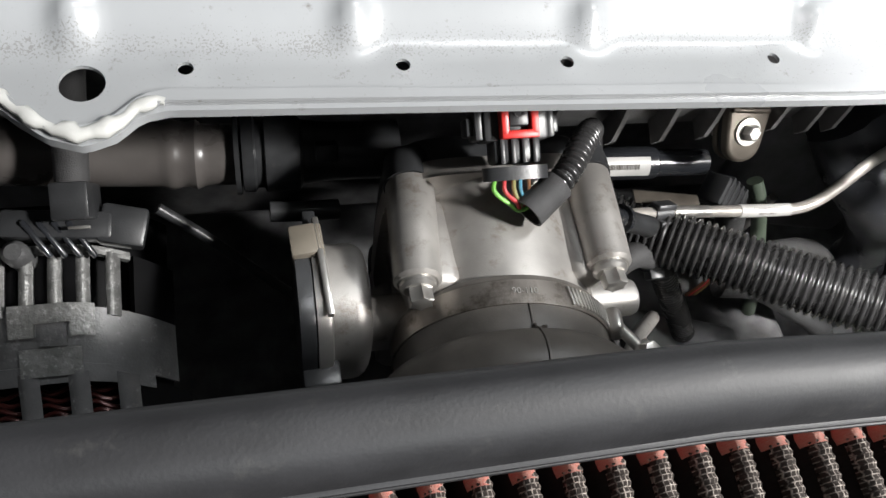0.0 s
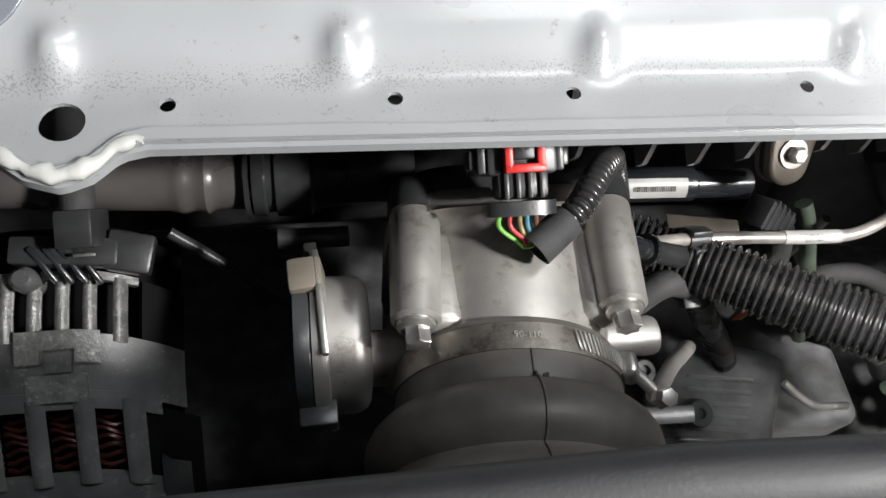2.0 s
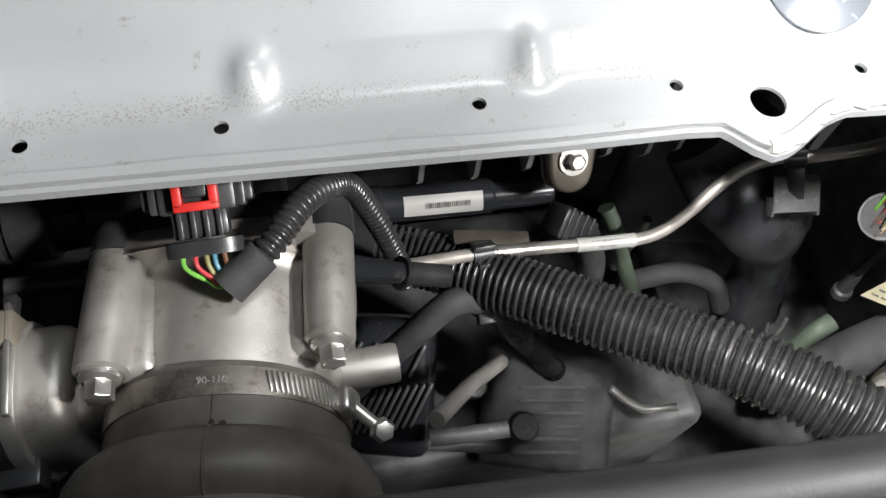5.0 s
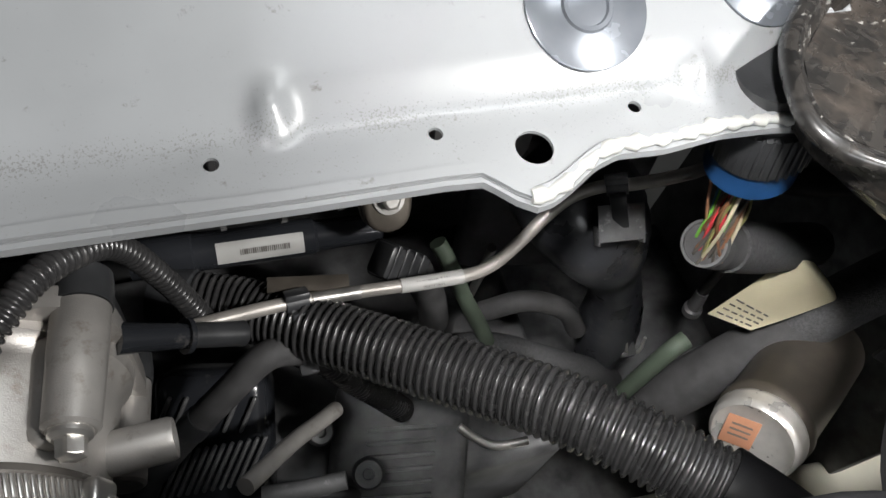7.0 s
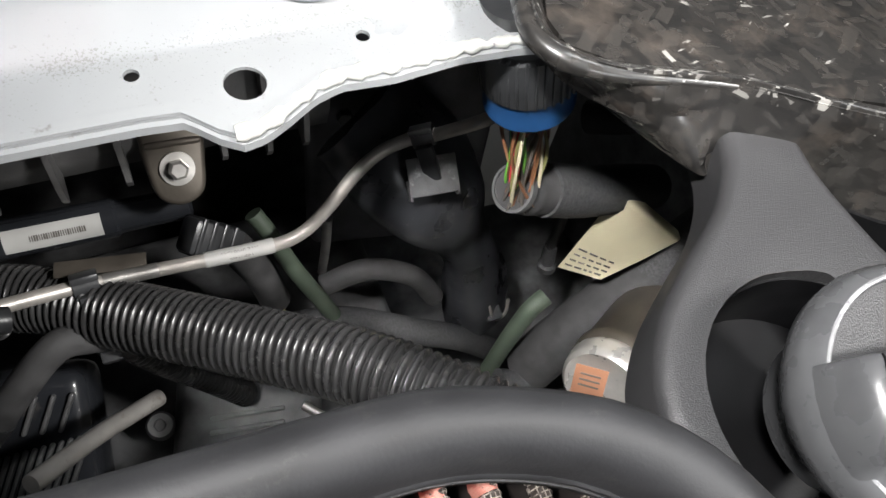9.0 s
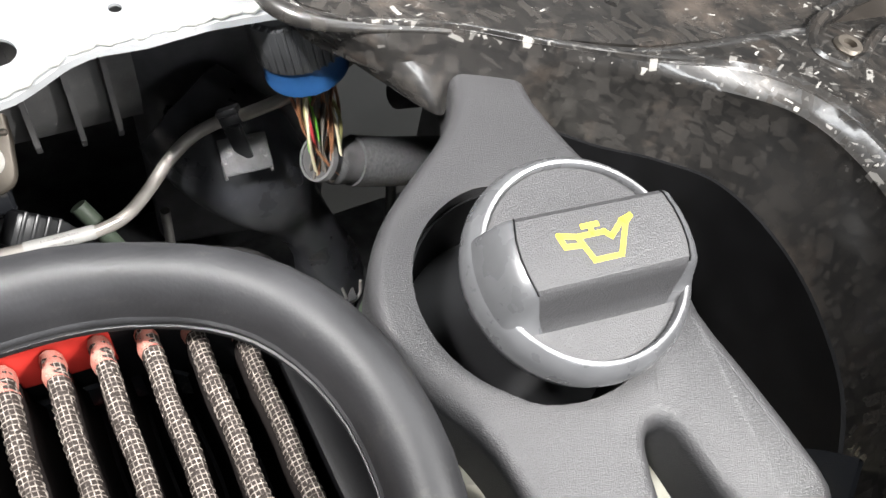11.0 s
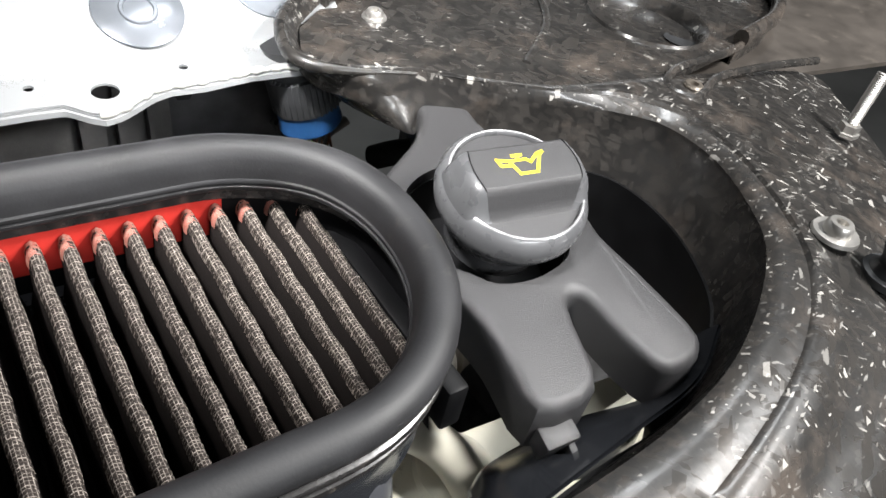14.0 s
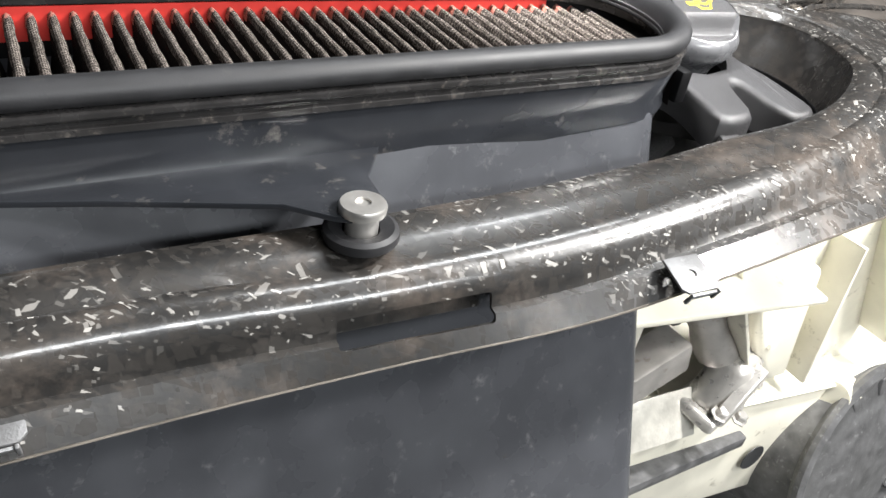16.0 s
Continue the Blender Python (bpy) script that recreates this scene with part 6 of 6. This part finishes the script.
def paper_tag():
    t = thing("paper_tag", (0.6, 0.18, 0.77), "cream paper tag with rows of print wrapped round the loom", "tag")
    a, b, c, d = (Vector(p) for p in ((0.555, 0.190, 0.734), (0.578, 0.168, 0.740), (0.632, 0.170, 0.765), (0.565, 0.186, 0.826)))
    out = Vector((-0.5, -0.45, 0.74)).normalized()

    def on(u, v, lift=0.0):
        if v > 1:
            p = on(u, 1.0)
            k = v - 1
            return p + (on(u, 1.0) - on(u, 0.8)) * k * 1.6 - out * (0.10 * k * k) + out * lift
        p = a.lerp(b, u).lerp(d.lerp(c, u), v)
        return p + out * (0.012 * math.sin(math.pi * 0.5 * v) + 0.008 * math.sin(math.pi * u) * v + lift)

    rows = [[on(u, v) for u in np.linspace(0, 1, 9)] for v in np.linspace(0, 1.45, 18)]
    part("sheet", loft(rows, 0.0004), PAPER, t, "", 60)
    bars = bmesh.new()
    rng = random.Random(2)
    for k in range(4):
        u = 0.08
        while u < 0.8:
            w = rng.uniform(0.06, 0.16)
            v = 0.08 + 0.085 * k
            m = frame_of(on(u + w / 2, v, 0.0006), on(u + w, v) - on(u, v), out)
            box(((on(u + w, v) - on(u, v)).length, 0.0013, 0.0003), m, 0, bars)
            u += w + 0.05
    part("print", bars, INK, t, "rows of small print", 0)
    return t


paper_tag()


def filter_can():
    t = thing("filter_can", (0.6, 0.12, 0.68), "round metal canister with an orange label and a rolled rim", "canister")
    a = Vector((0.5410, 0.0940, 0.7350))
    d = Vector((0.86, 0.42, -0.28)).normalized()
    part("can", lathe([(0.0, 0.012), (0.0, 0.026), (-0.002, 0.0285), (0.0, 0.031), (0.003, 0.032), (0.006, 0.0315), (0.010, 0.033), (0.013, 0.033), (0.016, 0.0315)], a, d, 48), TIN, t, "bright steel end with a rolled rim")
    part("shell", lathe([(0.014, 0.031), (0.018, 0.034), (0.024, 0.0345), (0.028, 0.0325), (0.09, 0.034), (0.14, 0.034)], a, d, 48), BRACKET_STEEL, t, "brown-grey shell")
    m = frame_of(a - d * 0.0004, (0.75, -0.65, 0.2), -d)
    part("label", box((0.022, 0.026, 0.0004), m @ pose(-0.010, 0.004, 0.0006), 0.0001), ORANGE, t, "orange paper label")
    for k in range(3):
        part("print", box((0.014, 0.0016, 0.0003), m @ pose(-0.010, 0.010 - 0.005 * k, 0.001), 0), INK, t)
    return t


filter_can()
dark_tube("vent_hose", [(0.56, 0.23, 0.855), (0.572, 0.215, 0.868), (0.60, 0.21, 0.87), (0.64, 0.21, 0.88)], 0.011, RUBBER, "black rubber vent hose wrapped in foil tape", "hose")
small = thing("inline_valve", (0.55, 0.21, 0.72), "small grey inline valve on a thin hose", "valve")
part("body", lathe([(0, 0.005), (0.022, 0.0055), (0.024, 0.0075), (0.030, 0.0075)], (0.556, 0.206, 0.74), (0.1, -0.1, -1), 18), GREY_PLASTIC, small)
part("hose", sweep(smooth_line([(0.553, 0.21, 0.80), (0.555, 0.207, 0.77), (0.556, 0.206, 0.74)], 5), 0.004, 10), RUBBER, small)


# ---- body structure beyond the frame ----
def body_beam():
    t = thing("body_beam", (0.62, -0.05, 0.45), "cream painted body beam with a bolted doubler plate", "car body")
    ob = part("beam", box((0.85, 0.16, 0.22), pose(0.80, 0.0, 0.425, 0, 5, -4), 0.008, segs=3), CREAM, t)
    part("doubler_plate", box((0.34, 0.05, 0.006), pose(0.765, -0.062, 0.537, 24, 6, -4), 0.002), CREAM, t)
    for k in range(3):
        part("rivet", lathe([(0, 0.008), (0.003, 0.006), (0.003, 0.002)], (0.66 + 0.09 * k, -0.072, 0.548 - 0.0095 * k), (0, -0.3, 1), 16), CREAM, t)
    part("drain_hole", lathe([(0, 0.022), (0.001, 0.0215)], (0.80, -0.0855, 0.40), (0, -1, 0.03), 24), PLASTIC, t)
    return t


body_beam()


def body_tower():
    t = thing("body_tower", (0.74, -0.06, 0.55), "cream painted pressed-steel upright under the frame", "car body")
    o = [(0.56, 0.80), (0.70, 0.845), (0.86, 0.80), (0.97, 0.60), (0.97, 0.50), (0.84, 0.52), (0.74, 0.56), (0.69, 0.53), (0.655, 0.60), (0.62, 0.70)]
    part("web", slab(o, 0, 0.006, Matrix(((1, 0, 0, 0), (0, 0, 1, -0.055), (0, 1, 0, 0), (0, 0, 0, 1))), 0.001), CREAM, t, "", 20)
    part("raised_face", slab([(0.645, 0.715), (0.70, 0.76), (0.735, 0.75), (0.775, 0.57), (0.73, 0.575), (0.69, 0.63)], 0, 0.03, Matrix(((1, 0, 0, 0), (0, 0, -1, -0.055), (0, 1, 0, 0), (0, 0, 0, 1))), 0.01, 3), CREAM, t, "", 35)
    for x0, z0, x1, z1 in ((0.775, 0.78, 0.80, 0.56), (0.86, 0.80, 0.965, 0.58), (0.56, 0.80, 0.665, 0.62)):
        d = Vector((x1 - x0, 0, z1 - z0))
        part("flange", box((d.length, 0.045, 0.005), frame_of(((x0 + x1) / 2, -0.075, (z0 + z1) / 2), d, (d.z, 0, -d.x)), 0.0015), CREAM, t)
    for x, z in ((0.72, 0.72), (0.70, 0.65)):
        part("weld_nut", lathe([(0, 0.008), (0.004, 0.007), (0.004, 0.003)], (x, -0.085, z), (0, -1, 0), 16), CREAM, t)
    return t


body_tower()


def engine_mount():
    t = thing("engine_mount", (0.62, -0.06, 0.6), "grey cast aluminium engine mount with bright bolts", "engine mount")
    m = pose(0.655, -0.075, 0.60, 10, 18, 20)
    part("casting", box((0.075, 0.05, 0.085), m, 0.018, segs=4), TIN, t)
    part("foot", box((0.11, 0.06, 0.018), m @ pose(0.004, 0, -0.042), 0.006, segs=3), TIN, t)
    part("gusset", slab([(-0.045, -0.035), (0.05, -0.035), (0.02, 0.03), (-0.012, 0.045), (-0.03, 0.02)], -0.008, 0.008, m @ pose(0, -0.026, 0, 90), 0.004, 3), TIN, t)
    part("gusset", slab([(-0.03, -0.035), (0.03, -0.035), (0.008, 0.04), (-0.008, 0.04)], -0.006, 0.006, m @ pose(0.036, -0.01, 0, 90, 0, 70), 0.004, 3), TIN, t)
    part("arm", sweep(smooth_line([(0.575, -0.02, 0.78), (0.595, -0.04, 0.72), (0.64, -0.06, 0.64)], 6), [0.016, 0.017, 0.018, 0.021, 0.022, 0.02, 0.022, 0.025, 0.025, 0.023, 0.026, 0.028, 0.028], 14), CAST, t)
    for x, y, z in ((0.618, -0.108, 0.585), (0.705, -0.085, 0.588), (0.655, -0.112, 0.568)):
        part("bolt", lathe([(0, 0.0115), (0.002, 0.0115), (0.0025, 0.0075), (0.009, 0.0075), (0.0105, 0.006)], (x, y, z), (0.1, -0.35, 0.94), 6), STEEL, t, "", 25)
    return t


engine_mount()
bar = thing("cross_bar", (0.52, -0.06, 0.64), "dull aluminium cross bar", "bar")
part("bar", box((0.14, 0.045, 0.045), pose(0.50, -0.06, 0.648, 0, -14, 4), 0.006), CAST, bar)
foil = thing("heat_shield", (0.55, -0.06, 0.57), "embossed silver foil heat shield", "heat shield")
part("sheet", box((0.13, 0.06, 0.004), pose(0.545, -0.075, 0.568, 60, 0, -4), 0.001), mat("embossed_foil", (0.62, 0.6, 0.54), 0.4, 0.4, 0.15, 60, 1.0, 160), foil)
valve = thing("tee_fitting", (0.48, -0.04, 0.75), "pale grey pipe tee fitting", "fitting")
part("stem", lathe([(0, 0.014), (0.05, 0.014), (0.055, 0.018), (0.07, 0.018), (0.075, 0.013), (0.12, 0.013)], (0.475, -0.055, 0.70), (0.05, 0, 1), 24), CREAM, valve)
part("branch", lathe([(0, 0.010), (0.04, 0.010), (0.042, 0.012), (0.05, 0.012)], (0.475, -0.055, 0.76), (1, -0.2, -0.05), 20), CREAM, valve)


def muffler():
    t = thing("muffler", (0.98, -0.06, 0.35), "dull grey exhaust muffler with a stamped end plate", "muffler")
    a, d = Vector((0.99, -0.14, 0.37)), Vector((0.05, -1, 0.25)).normalized()
    part("drum", lathe([(-0.3, 0.15), (-0.01, 0.155), (0.0, 0.165), (0.008, 0.165), (0.012, 0.155), (0.006, 0.14), (0.012, 0.11), (0.02, 0.06)], a, d, 56), ALT, t)
    m = frame_of(a, (1, 0, 0), d)
    for k in range(14):
        c = Matrix.Rotation(2 * math.pi * k / 14, 4, "Z")
        part("stamping", box((0.016, 0.03, 0.01), m @ c @ pose(0, 0.135, 0.008), 0.004, segs=2), ALT, t)
    part("stub_pipe", lathe([(0, 0.022), (0.12, 0.022), (0.125, 0.026), (0.14, 0.026)], (0.90, -0.10, 0.50), (1, 0.1, -0.2), 24), CREAM, t)
    return t


muffler()
inner = thing("inner_panel", (0.47, -0.02, 0.82), "cream painted inner body panel with rounded pressings", "car body")
part("sheet", box((0.30, 0.12, 0.008), pose(0.52, -0.075, 0.796, 8, 10, 0), 0.003), CREAM, inner)
part("pressing", lathe([(0, 0.03), (0.012, 0.028), (0.018, 0.02), (0.019, 0.008)], (0.47, -0.04, 0.808), (0.15, -0.1, 1), 32), CREAM, inner)
part("pipe", sweep(smooth_line([(0.40, 0.02, 0.86), (0.43, -0.02, 0.87), (0.455, -0.045, 0.855), (0.47, -0.075, 0.82)], 6), 0.013, 16), CREAM, inner)
part("pressing", sweep(smooth_line([(0.50, -0.09, 0.815), (0.55, -0.06, 0.81), (0.60, -0.06, 0.80)], 6), 0.012, 14), CREAM, inner)
